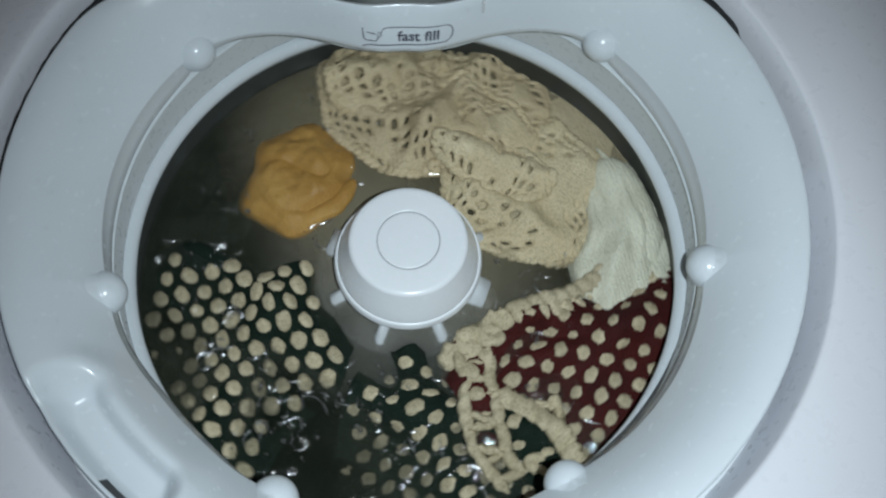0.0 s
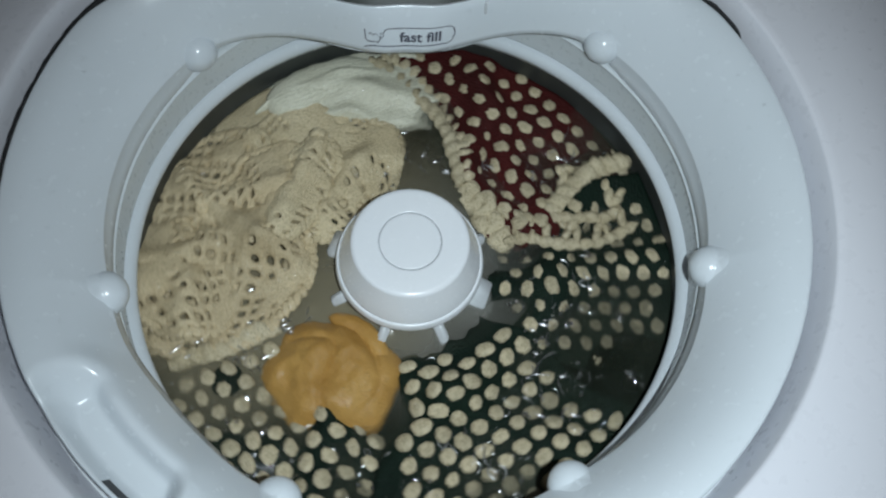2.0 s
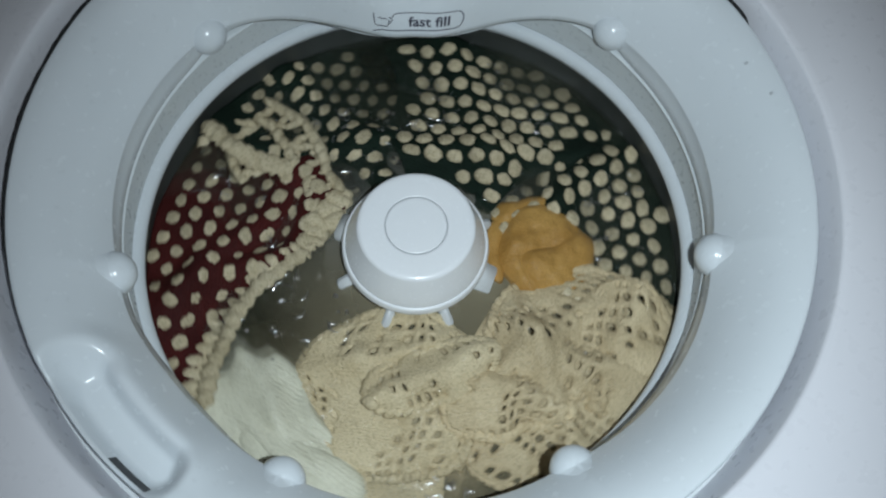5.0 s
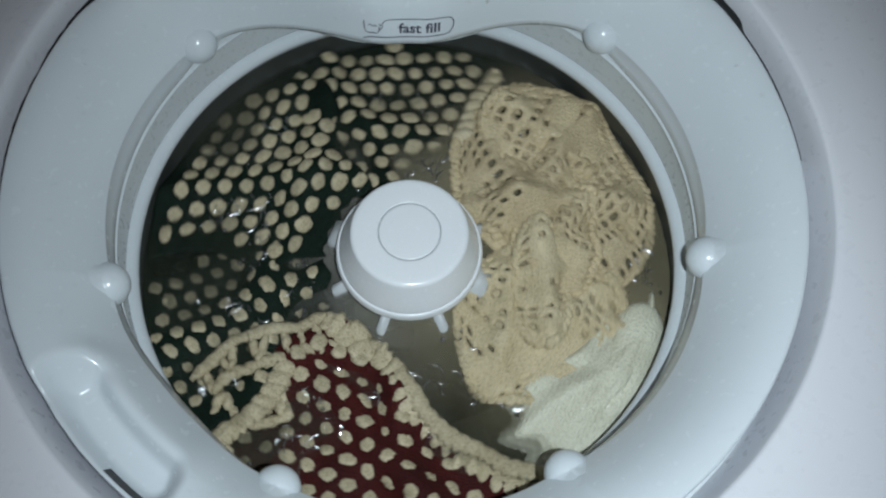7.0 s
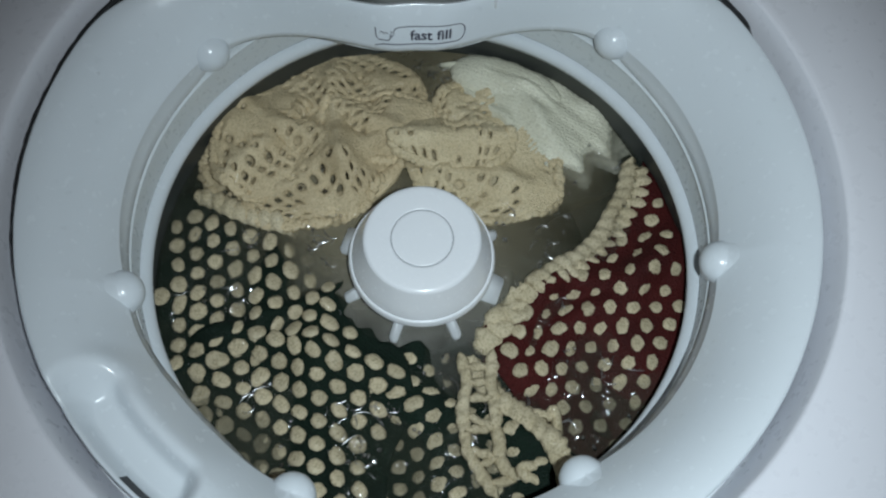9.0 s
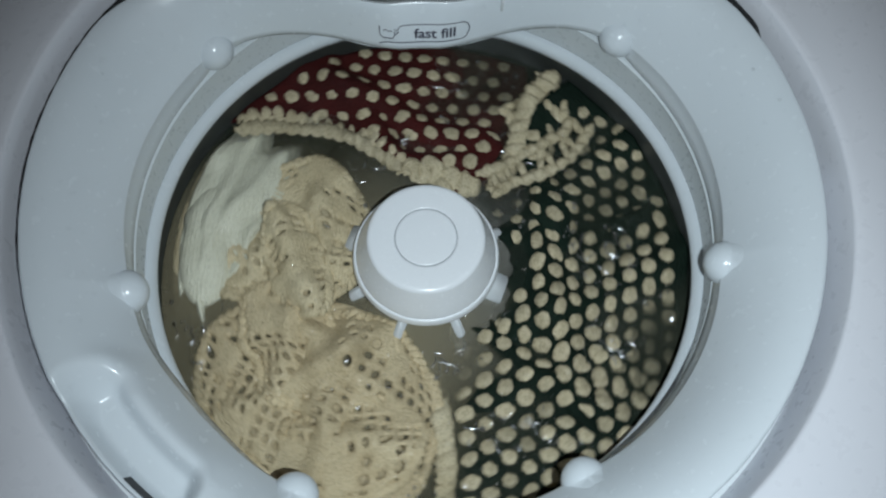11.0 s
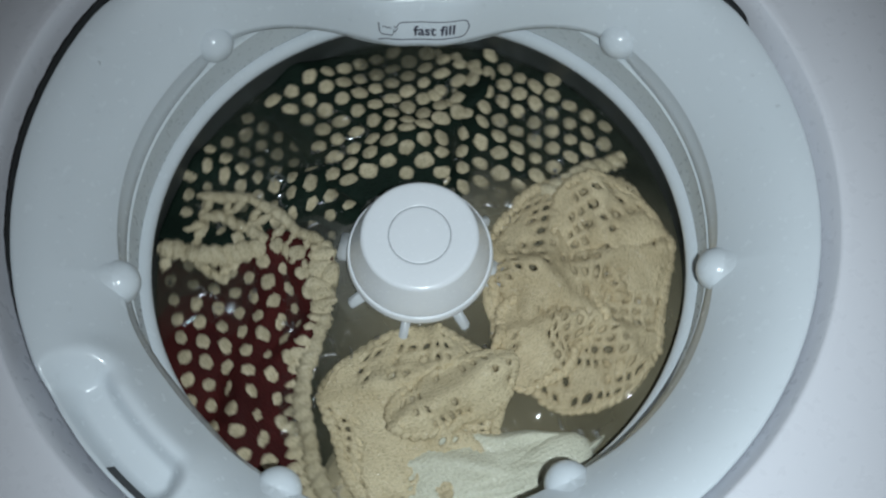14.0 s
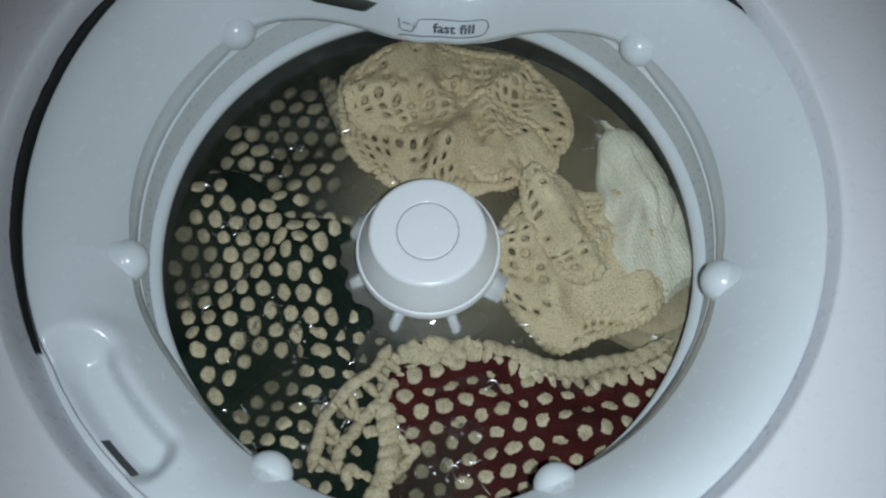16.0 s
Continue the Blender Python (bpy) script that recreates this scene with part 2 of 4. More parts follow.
def ring_outer(az):
    d = abs(off(az, LIP))
    return 0.2575 - 0.108 * (1 - smoothstep(6, 62, d)) + 0.0002 * N(az * 0.3, 3.1)


def build_cabinet():
    bm = bmesh.new()
    w, y0, y1, r, zt = 0.343, -0.335, 0.345, 0.03, Z0 + DECK_Z - 0.012
    outline = []
    for cx, cy, a0 in ((w - r, y1 - r, 0), (-w + r, y1 - r, 90), (-w + r, y0 + r, 180), (w - r, y0 + r, 270)):
        for k in range(7):
            a = radians(a0 + 15 * k)
            outline.append((cx + r * math.cos(a), cy + r * math.sin(a)))
    lo = [bm.verts.new((x, y, 0.02)) for x, y in outline]
    hi = [bm.verts.new((x, y, zt)) for x, y in outline]
    for i in range(len(outline)):
        j = (i + 1) % len(outline)
        bm.faces.new((lo[i], lo[j], hi[j], hi[i]))
    part("cabinet", bm, M_DECK, machine)
    # the top deck: a sheet with a round opening whose edge rolls down
    bm = bmesh.new()
    n = 240
    rings = []
    for k, (r_, z) in enumerate([(0.2610, 0.045), (0.2620, 0.078), (0.2660, 0.0995), (0.2694, 0.1175), (0.2702, 0.1191), (0.2716, 0.1199), (0.2770, DECK_Z)]):
        rings.append([bm.verts.new((r_ * math.cos(2 * math.pi * i / n), r_ * math.sin(2 * math.pi * i / n), Z0 + z)) for i in range(n)])
    outer, rolled = [], []
    for i in range(n):
        c, s = math.cos(2 * math.pi * i / n), math.sin(2 * math.pi * i / n)
        k = min((w - 0.008) / max(abs(c), 1e-6), ((y1 if s > 0 else -y0) - 0.008) / max(abs(s), 1e-6))
        outer.append(bm.verts.new((c * k, s * k, Z0 + DECK_Z)))
        k2 = k + 0.008
        rolled.append(bm.verts.new((c * k2, s * k2, Z0 + DECK_Z - 0.012)))
    rings += [outer, rolled]
    for a, b in zip(rings, rings[1:]):
        for i in range(n):
            bm.faces.new((a[i], a[(i + 1) % n], b[(i + 1) % n], b[i]))
    part("deck", bm, M_DECK, machine)
    bm = bmesh.new()
    lathe(bm, [(0.2225, 0.070 + Z0), (0.2650, 0.080 + Z0)], 120)
    part("gap_floor", bm, M_VANE, machine, "pale plastic floor of the gap round the tub cover")
    # black strip that stands in for the dark of the gap round the tub cover
    bm = bmesh.new()
    rows = []
    for k in range(361):
        az = 8 + k * 205 / 360
        t = smoothstep(8, 40, az) * (1 - smoothstep(180, 213, az)) * (0.35 + 0.65 * smoothstep(100, 150, az))
        t *= 1 + 0.5 * N(az * 0.12, 8.8) + 0.3 * N(az * 0.5, 2.2)
        t += 1.4 * math.exp(-((az - 36.5) / 4.2) ** 6)
        w = 0.0006 + 0.0030 * max(t, 0)
        ro = ring_outer(az) if off(az, LIP) ** 2 > 62 ** 2 else 0.2575
        c, s = math.cos(radians(az)), math.sin(radians(az))
        rows.append([bm.verts.new((r * c, r * s, Z0 + z)) for r, z in ((ro - 0.001, 0.098), (ro + 0.0005, 0.1065), (ro + w, 0.1068), (ro + w + 0.001, 0.098))])
    for p, q in zip(rows, rows[1:]):
        for j in range(3):
            bm.faces.new((p[j], q[j], q[j + 1], p[j + 1]))
    part("gap_shade", bm, M_GAP, machine, "black strip in place of the shaded gap round the cover, thicker at places")
    for x in (-0.28, 0.28):
        for y in (-0.27, 0.28):
            bm = bmesh.new()
            lathe(bm, [(0.0, 0), (0.022, 0), (0.024, 0.006), (0.018, 0.022), (0, 0.022)], 20)
            f = part("foot", bm, M_SLOT, machine)
            f.location = (x, y, 0)


build_cabinet()

def ring_point(az, u):
    """A point of the tub cover: u from 0 (inner edge) to 1 (outer edge)."""
    ri, ro = ring_inner(az) + scallop(az), ring_outer(az)
    d = abs(off(az, LIP))
    lipness = 1 - smoothstep(15, 50, d)
    zi, zo = 0.060, 0.109 - 0.013 * lipness
    r = ri + (ro - ri) * u
    z = zi + (zo - zi) * (1 - (1 - u) ** (1.9 - 0.3 * lipness))
    # moulded tray for detergent
    a = off(az, TRAY) * 0.0174533 * 0.235
    rx, ry = abs(a) - 0.036, abs(r - 0.2395) - 0.0040
    sd = math.hypot(max(rx, 0), max(ry, 0)) + min(max(rx, ry), 0) - 0.0135
    if abs(off(az, TRAY)) < 34:
        inner = min(max((0.242 - r) / 0.016, 0), 1)
        z += 0.0060 * (1 - smoothstep(-0.004, 0.024, sd)) * inner
        ends = smoothstep(0.022, 0.040, -a)
        k = 1 - smoothstep(-0.009 - 0.008 * max(inner, ends), 0.0055 + 0.006 * ends, sd)
        z += (0.0825 + 0.10 * (r - 0.240) - z) * k
    c, s = math.cos(radians(az)), math.sin(radians(az))
    return Vector((r * c, r * s, z + Z0))


def ring_normal(az, u):
    p = ring_point(az, u)
    return (ring_point(az + 0.2, u) - p).cross(ring_point(az, min(u + 0.02, 1)) - p).normalized() * -1


def build_ring():
    bm = bmesh.new()
    n, m = 720, 36
    cols = []
    for i in range(n):
        az = 360 * i / n
        c, s = math.cos(radians(az)), math.sin(radians(az))
        ri, ro = ring_inner(az), ring_outer(az)
        sc, lift = scallop(az), 0.0118 * (1 - smoothstep(40, 56, abs(off(az, LIP))))
        col = [Vector(((ri + q) * c, (ri + q) * s, z + Z0)) for q, z in (
            (0.012, 0.0400 + lift), (0.0042, 0.0402 + lift), (0.0020, 0.0410 + lift), (0.0012, 0.0428 + lift * 0.95),
            (0.0010 + 0.45 * sc, 0.0492 + 0.4 * lift), (0.0005 + 0.85 * sc, 0.0562), (0.0001 + 0.97 * sc, 0.0588))]
        col += [ring_point(az, (j / m) ** 1.25) for j in range(m + 1)]
        end = col[-1]
        col += [end + Vector((0.0012 * c, 0.0012 * s, -0.002)), end + Vector((0.001 * c, 0.001 * s, -0.03)), end + Vector((0.0, 0.0, -0.055))]
        cols.append([bm.verts.new(v) for v in col])
    for i in range(n):
        a, b = cols[i], cols[(i + 1) % n]
        for j in range(len(a) - 1):
            bm.faces.new((a[j], b[j], b[j + 1], a[j + 1]))
    ring = part("tub_cover", bm, M_RING, machine, "glossy white plastic tub cover ring with a filling lip")
    # six moulded knobs on its inner edge
    for az in KNOBS:
        bm = bmesh.new()
        vs = bmesh.ops.create_uvsphere(bm, u_segments=36, v_segments=24, radius=1.0)["verts"]
        c, s = math.cos(radians(az)), math.sin(radians(az))
        for v in vs:
            x, y, z = v.co
            out = max(x, 0)
            px, py = 0.0150 * x + 0.030 * out, 0.0150 * y * (1 + 0.45 * out)
            pz = 0.0150 * z * (1 - 0.25 * out) + 0.049 * out
            v.co = ((0.2085 + px) * c - py * s, (0.2085 + px) * s + py * c, 0.0560 + pz + Z0)
        part("knob", bm, M_RING, ring)
    # drain slot of the tray
    bm = bmesh.new()
    rows = []
    for k in range(13):
        az = -127.7 + 6.8 * k / 12
        row = []
        for r in (0.2530, 0.2546, 0.2562):
            u = (r - ring_inner(az) - scallop(az)) / (ring_outer(az) - ring_inner(az) - scallop(az))
            row.append(bm.verts.new(ring_point(az, u) + Vector((0, 0, 0.0009))))
        rows.append(row)
    for p, q in zip(rows, rows[1:]):
        for j in range(2):
            bm.faces.new((p[j], q[j], q[j + 1], p[j + 1]))
    part("drain_slot", bm, M_SLOT, ring, "narrow black slot")
    # the stepped wall between the cover and the basket rim
    bm = bmesh.new()
    lathe(bm, [(r, z + Z0) for r, z in ((0.2170, 0.0400), (0.2090, 0.0396), (0.2052, 0.0390), (0.2044, 0.0381), (0.2048, 0.0370), (0.2070, 0.0358), (0.2096, 0.0346), (0.2098, 0.0330),
                                        (0.2066, 0.0075), (0.2072, 0.005), (0.2105, 0.0045))], 240)
    wall = part("inner_wall", bm, M_WALLR, machine, "grey-white stepped wall under the cover")
    return ring, wall


ring, inner_wall = build_ring()


def letter_mesh(text, size):
    cu = bpy.data.curves.new("lettering", "FONT")
    cu.body, cu.size, cu.align_x, cu.resolution_u = text, size, "CENTER", 3
    cu.offset = 0.00022
    tmp = new("lettering", cu)
    me = bpy.data.meshes.new_from_object(tmp.evaluated_get(bpy.context.evaluated_depsgraph_get()))
    bpy.data.objects.remove(tmp)
    return me


def on_lip(x, y):
    """A place on the lip: x metres to the reader's right, y metres up its slope."""
    az = LIP - 1.6 - math.degrees(x / 0.141)
    u = 0.235 + y / 0.040
    return ring_point(az, u) + ring_normal(az, u) * 0.0006


def build_lettering(parent):
    me = letter_mesh("fast fill", 0.0098)
    bm = bmesh.new()
    bm.from_mesh(me)
    bmesh.ops.subdivide_edges(bm, edges=bm.edges[:], cuts=1)
    for v in bm.verts:
        v.co = on_lip(v.co.x * 1.22 + 0.0075, v.co.y - 0.0040)
    part("lettering", bm, M_INK, parent, "small grey printed words", smooth=False)

    def stroke(points, w=0.0007):
        bm = bmesh.new()
        prev = None
        for i, (x, y) in enumerate(points):
            x2, y2 = points[min(i + 1, len(points) - 1)]
            x1, y1 = points[max(i - 1, 0)]
            d = Vector((x2 - x1, y2 - y1))
            d = Vector((-d.y, d.x)).normalized() * w / 2
            pair = (bm.verts.new(on_lip(x + d.x, y + d.y)), bm.verts.new(on_lip(x - d.x, y - d.y)))
            if prev:
                bm.faces.new((prev[0], prev[1], pair[1], pair[0]))
            prev = pair
        part("print_line", bm, M_INK, parent, smooth=False)

    end = [(0.0265 + 0.005 * math.sin(a), -0.0005 - 0.0065 * math.cos(a)) for a in np.linspace(0, math.pi, 9)]
    stroke([(-0.034 + 0.0061 * k, -0.0068 if k else -0.0085) for k in range(10)] + end + [(0.02 - 0.006 * k, 0.006) for k in range(7)] + [(-0.0185, 0.005), (-0.020, 0.0025)])
    # small cup sign
    stroke([(-0.0325, 0.005), (-0.0325, -0.002), (-0.031, -0.004), (-0.024, -0.004), (-0.0225, -0.002), (-0.0222, 0.001)])
    stroke([(-0.0222, 0.003), (-0.0195, 0.001), (-0.022, -0.0015)])
    stroke([(-0.0300, 0.0015), (-0.0285, 0.0025), (-0.027, 0.001), (-0.0255, 0.002), (-0.024, 0.001)])


build_lettering(ring)


def build_chute():
    """The dark inlet behind the filling lip, with two ribs and a pale strip."""
    bm = bmesh.new()
    rows = []
    for k in range(61):
        az = LIP - 60 + 2 * k
        c, sn = math.cos(radians(az)), math.sin(radians(az))
        ro = ring_outer(az) + 0.002
        rows.append([bm.verts.new((r * c, r * sn, Z0 + z)) for r, z in ((ro, 0.074), (ro, 0.086), (max(0.2600, ro + 0.001), 0.090), (max(0.2605, ro + 0.002), 0.07))])
    for p, q in zip(rows, rows[1:]):
        for j in range(3):
            bm.faces.new((p[j], q[j], q[j + 1], p[j + 1]))
    chute = part("inlet_panel", bm, M_PANEL, machine, "dark grey-green panel behind the filling lip")
    for x in (-0.066, 0.040):
        bm = bmesh.new()
        box(bm, x - 0.0012, x + 0.0012, 0.158, 0.240, 0.082 + Z0, 0.0945 + Z0, 0.0005)
        part("rib", bm, M_VANE, chute)
    bm = bmesh.new()
    rows = []
    for k in range(21):
        az = LIP - 20 + 2 * k
        c, sn = math.cos(radians(az)), math.sin(radians(az))
        rows.append([bm.verts.new((r * c, r * sn, Z0 + z)) for r, z in ((ring_outer(az) + 0.002, 0.086), (ring_outer(az) + 0.002, 0.0905), (ring_outer(az) + 0.0062, 0.0905), (ring_outer(az) + 0.0062, 0.086))])
    for p, q in zip(rows, rows[1:]):
        for j in range(3):
            bm.faces.new((p[j], q[j], q[j + 1], p[j + 1]))
    part("strip", bm, M_VANE, ring, "pale plastic strip")


build_chute()

def build_drops():
    bm = bmesh.new()
    vs = bmesh.ops.create_uvsphere(bm, u_segments=14, v_segments=8, radius=1.0)["verts"]
    for v in vs:
        v.co = (v.co.x * 0.0017, v.co.y * 0.0015, max(v.co.z, -0.3) * 0.0005)
    first, made = None, []
    for az, u in ((26.3, 0.70), (19.6, 0.80), (164, 0.60)):
        p, nrm = ring_point(az, u), ring_normal(az, u)
        if nrm.z < 0:
            nrm = -nrm
        m = Matrix.Translation(p) @ Vector((0, 0, 1)).rotation_difference(nrm).to_matrix().to_4x4()
        if first is None:
            first = tagged(part("water_drop", bm, M_DROP), "small clear water drop on the white tub cover", "water drop", "drops on the cover")
            first.matrix_world = m
            made.append((first, m))
        else:
            made.append((copy_thing(first, m), m))
    return made


drops = build_drops()

# ---- basket and agitator ----
basket = tagged(empty("wash_basket", Z0), "grey wash basket with a white rim, full of water", "wash basket")
bm = bmesh.new()
lathe(bm, [(0.2105, 0.004), (0.2075, 0.0042), (0.2055, 0.0036), (0.2030, 0.0022), (0.2008, 0.0), (0.2000, -0.003), (0.2005, -0.006), (0.2030, -0.010), (0.2050, -0.014)], 240)
part("rim", bm, M_RING, basket, "white plastic rim")
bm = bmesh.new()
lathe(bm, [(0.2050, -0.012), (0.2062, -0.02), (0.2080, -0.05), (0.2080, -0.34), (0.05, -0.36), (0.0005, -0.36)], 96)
part("drum", bm, M_DRUM_SHADE, basket, "grey drum wall under water, darkened in colour for the shade there")

agitator = tagged(empty("agitator", Z0), "white plastic agitator post with a round cap and vanes", "agitator")


def build_agitator():
    bm = bmesh.new()
    prof = [(0.006, 0.0162), (0.01, 0.0162), (0.0215, 0.0162), (0.0224, 0.0161), (0.0226, 0.0154), (0.0233, 0.0154), (0.0235, 0.0161), (0.0245, 0.0162), (0.0390, 0.0162), (0.0410, 0.0160), (0.0427, 0.0154), (0.0437, 0.0142), (0.0443, 0.0122),
            (0.0457, 0.008), (0.0500, -0.004), (0.0532, -0.0120), (0.0536, -0.0140), (0.0530, -0.0150)]
    top = lathe(bm, prof, 96)
    bm.faces.new(top[0])
    part("cap", bm, M_CAP, agitator, "smooth white cap with a fine ring groove")
    bm = bmesh.new()
    lathe(bm, [(0.02262, 0.01575), (0.02328, 0.01575)], 96)
    part("groove", bm, M_SEAM, agitator, "fine grey ring groove")
    bm = bmesh.new()
    lathe(bm, [(0.0480, -0.0140), (0.0528, -0.0146), (0.0545, -0.0144), (0.0553, -0.0150), (0.0556, -0.0160), (0.0563, -0.0185), (0.0566, -0.0205), (0.0555, -0.0225), (0.0520, -0.0235), (0.047, -0.024)], 96)
    part("collar", bm, M_CAP, agitator, "white translucent collar")
    bm = bmesh.new()
    lathe(bm, [(0.0500, -0.0235), (0.0470, -0.026), (0.0450, -0.05), (0.0470, -0.10), (0.0600, -0.2), (0.12, -0.33)], 64)
    part("post", bm, M_VANE, agitator)
    for k in range(8):
        bm = bmesh.new()
        wide = k % 4 == 0
        w = 0.0100 if wide else 0.0030
        vs = box(bm, 0.044, 0.065, -w, w, -0.075, -0.024)
        for v in vs:
            if v.co.x > 0.05:
                v.co.z += -0.008 if v.co.z > -0.05 else 0
        bmesh.ops.bevel(bm, geom=bm.edges[:], offset=0.001, segments=2, affect="EDGES")
        va = part("vane", bm, M_VANE, agitator)
        va.rotation_euler = (0, 0, radians(45 * k))


build_agitator()

# ---- water ----
water = tagged(empty("wash_water", Z0), "cloudy grey-green wash water with small ripples", "water", kind="structure")


def build_water():
    bm = bmesh.new()
    n, step = 128, 0.0033
    grid = {}
    for i in range(-n // 2, n // 2 + 1):
        for j in range(-n // 2, n // 2 + 1):
            x, y = i * step, j * step
            if x * x + y * y < 0.2120 ** 2:
                h = 0.0015 * N(x * 32, y * 32, 0.3) + 0.0012 * N(x * 80, y * 80, 7.7) + 0.0004 * N(x * 170, y * 170, 2.7)
                grid[i, j] = bm.verts.new((x, y, WL + h))
    for (i, j), v in list(grid.items()):
        q = [grid.get(k) for k in ((i, j), (i + 1, j), (i + 1, j + 1), (i, j + 1))]
        if all(q):
            bm.faces.new(q)
    part("water_surface", bm, M_WATER, water)
    for k, dz in enumerate((0.003, 0.007, 0.012, 0.019, 0.030)):
        bm = bmesh.new()
        lathe(bm, [(0.2125, WL - dz), (0.1, WL - dz + 0.001 * k), (0.046, WL - dz)], 64)
        part("silt_layer", bm, M_MURK, water)
    bm = bmesh.new()
    lathe(bm, [(0.132, WL - 0.0045), (0.080, WL - 0.0035), (0.062, WL - 0.0025), (0.045, WL - 0.0025)], 64)
    part("silt_cloud", bm, M_FROTH, water, "pale cloud of suds round the agitator")
    for dz in (0.002, 0.009):
        bm = bmesh.new()
        lathe(bm, [(0.2070, WL - dz), (0.12, WL - dz), (0.046, WL - dz)], 64)
        part("silt_cloud", bm, M_BROWN, water, "brown cloud of silt round the cream cloths")
    # opaque sheet; its dark colour stands in for the unlit depth of the water
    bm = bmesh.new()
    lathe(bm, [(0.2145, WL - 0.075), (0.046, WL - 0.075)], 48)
    part("dark_depth_sheet", bm, M_DEEP, water)


build_water()


def build_bubbles():
    """Small froth bubbles that float in clusters."""
    bm = bmesh.new()
    rng = random.Random(77)
    for c in range(48):
        ca, cr = rng.uniform(0, 6.28), rng.uniform(0.075, 0.195)
        for k in range(rng.randint(2, 9)):
            x, y = cr * math.cos(ca) + rng.gauss(0, 0.008), cr * math.sin(ca) + rng.gauss(0, 0.008)
            if math.hypot(x, y) > 0.2:
                continue
            r = rng.choice((0.0006, 0.0009, 0.0013, 0.0019))
            vs = bmesh.ops.create_uvsphere(bm, u_segments=10, v_segments=6, radius=r)["verts"]
            for v in vs:
                v.co = (x + v.co.x, y + v.co.y * rng.uniform(0.99, 1.01), WL + 0.0008 + v.co.z * 0.7)
    ob = part("bubbles", bm, M_BUBBLE, water, "small clear bubbles")
    ob["kind"] = "stuff"
    # short curved wavelets that catch the light
    bm = bmesh.new()
    for c in range(64):
        ca, cr = rng.uniform(0, 6.28), rng.uniform(0.085, 0.19)
        for k in range(rng.randint(2, 6)):
            x, y = cr * math.cos(ca) + rng.gauss(0, 0.007), cr * math.sin(ca) + rng.gauss(0, 0.007)
            if not 0.07 < math.hypot(x, y) < 0.195:
                continue
            a, turn, L, w = rng.uniform(0, 6.28), rng.uniform(-0.5, 0.5), rng.uniform(0.0010, 0.0026), rng.uniform(0.0005, 0.0012)
            prev = None
            for i in range(7):
                wi = w * math.sin(math.pi * (i + 0.5) / 7)
                nx, ny = -math.sin(a), math.cos(a)
                row = [bm.verts.new((x + nx * wi * q, y + ny * wi * q, WL + 0.0014 + wi * h)) for q, h in ((-1, 0), (-0.6, 0.26), (0, 0.40), (0.6, 0.26), (1, 0))]
                if prev:
                    for j in range(4):
                        bm.faces.new((prev[j], row[j], row[j + 1], prev[j + 1]))
                prev = row
                x, y, a = x + L * math.cos(a), y + L * math.sin(a), a + turn
    ob = part("wavelets", bm, M_GLINT, water, "short wavelets that glint")
    ob["kind"] = "stuff"


build_bubbles()


# ---- laundry ----
def bump_field(seed, base, amp, freq, dip=0.10, folds=(), tucks=()):
    """Height of a floating cloth over the water level at a place of its own plane."""
    def f(x, y):
        z = base + amp * N(x * freq + seed, y * freq, seed) + 0.35 * amp * N(x * freq * 2.7, y * freq * 2.7 + seed, seed * 2)
        for px, py, ang, width, height in folds:
            d = (x - px) * -math.sin(radians(ang)) + (y - py) * math.cos(radians(ang))
            d += 0.010 * N(x * 22 + seed, y * 22)
            z += height * math.exp(-(d / width) ** 2)
        r = math.hypot(x, y)
        z -= dip * max(r - 0.165, 0)
        for az_a, az_b, depth in tucks:
            z -= depth * smoothstep(0, 1, (math.degrees(math.atan2(y, x)) - az_a) / (az_b - az_a))
        return z
    return f


def afloat(f, low=0.0005, ease=0.0035):
    """The same heights, eased off above a lowest level."""
    return lambda x, y: low + ease * math.log(1 + math.exp((f(x, y) - low) / ease))


def normal_at(f, x, y, e=0.0015):
    return Vector((f(x - e, y) - f(x + e, y), f(x, y - e) - f(x, y + e), 2 * e)).normalized()


def puff_mesh(seed, rx, ry, rz):
    bm = bmesh.new()
    vs = bmesh.ops.create_uvsphere(bm, u_segments=14, v_segments=7, radius=1.0)["verts"]
    for v in vs:
        k = 1 + 0.20 * N(v.co.x * 1.3 + seed * 7.3, v.co.y * 1.3, v.co.z + seed) + 0.16 * N(v.co.x * 3.4, v.co.y * 3.4 + seed * 5, v.co.z)
        v.co = (v.co.x * rx * k, v.co.y * ry * k, v.co.z * rz * (1 + 0.5 * N(v.co.x * 2.6 + seed, v.co.y * 2.6, 3.0)))
    for f in bm.faces:
        f.smooth = True
    me = bpy.data.meshes.new("bobble")
    bm.to_mesh(me)
    bm.free()
    me.materials.append(M_DOT)
    return me


PUFFS = [puff_mesh(k, 0.0071 * (0.90 + 0.03 * k), 0.0058 * (1.08 - 0.03 * k), 0.0026) for k in range(6)]


def resample(path, step):
    """The same path in even steps."""
    out, acc = [], 0.0
    for (x0, y0), (x1, y1) in zip(path, path[1:]):
        L = math.hypot(x1 - x0, y1 - y0)
        while acc < L:
            out.append((x0 + (x1 - x0) * acc / L, y0 + (y1 - y0) * acc / L))
            acc += step
        acc -= L
    return out


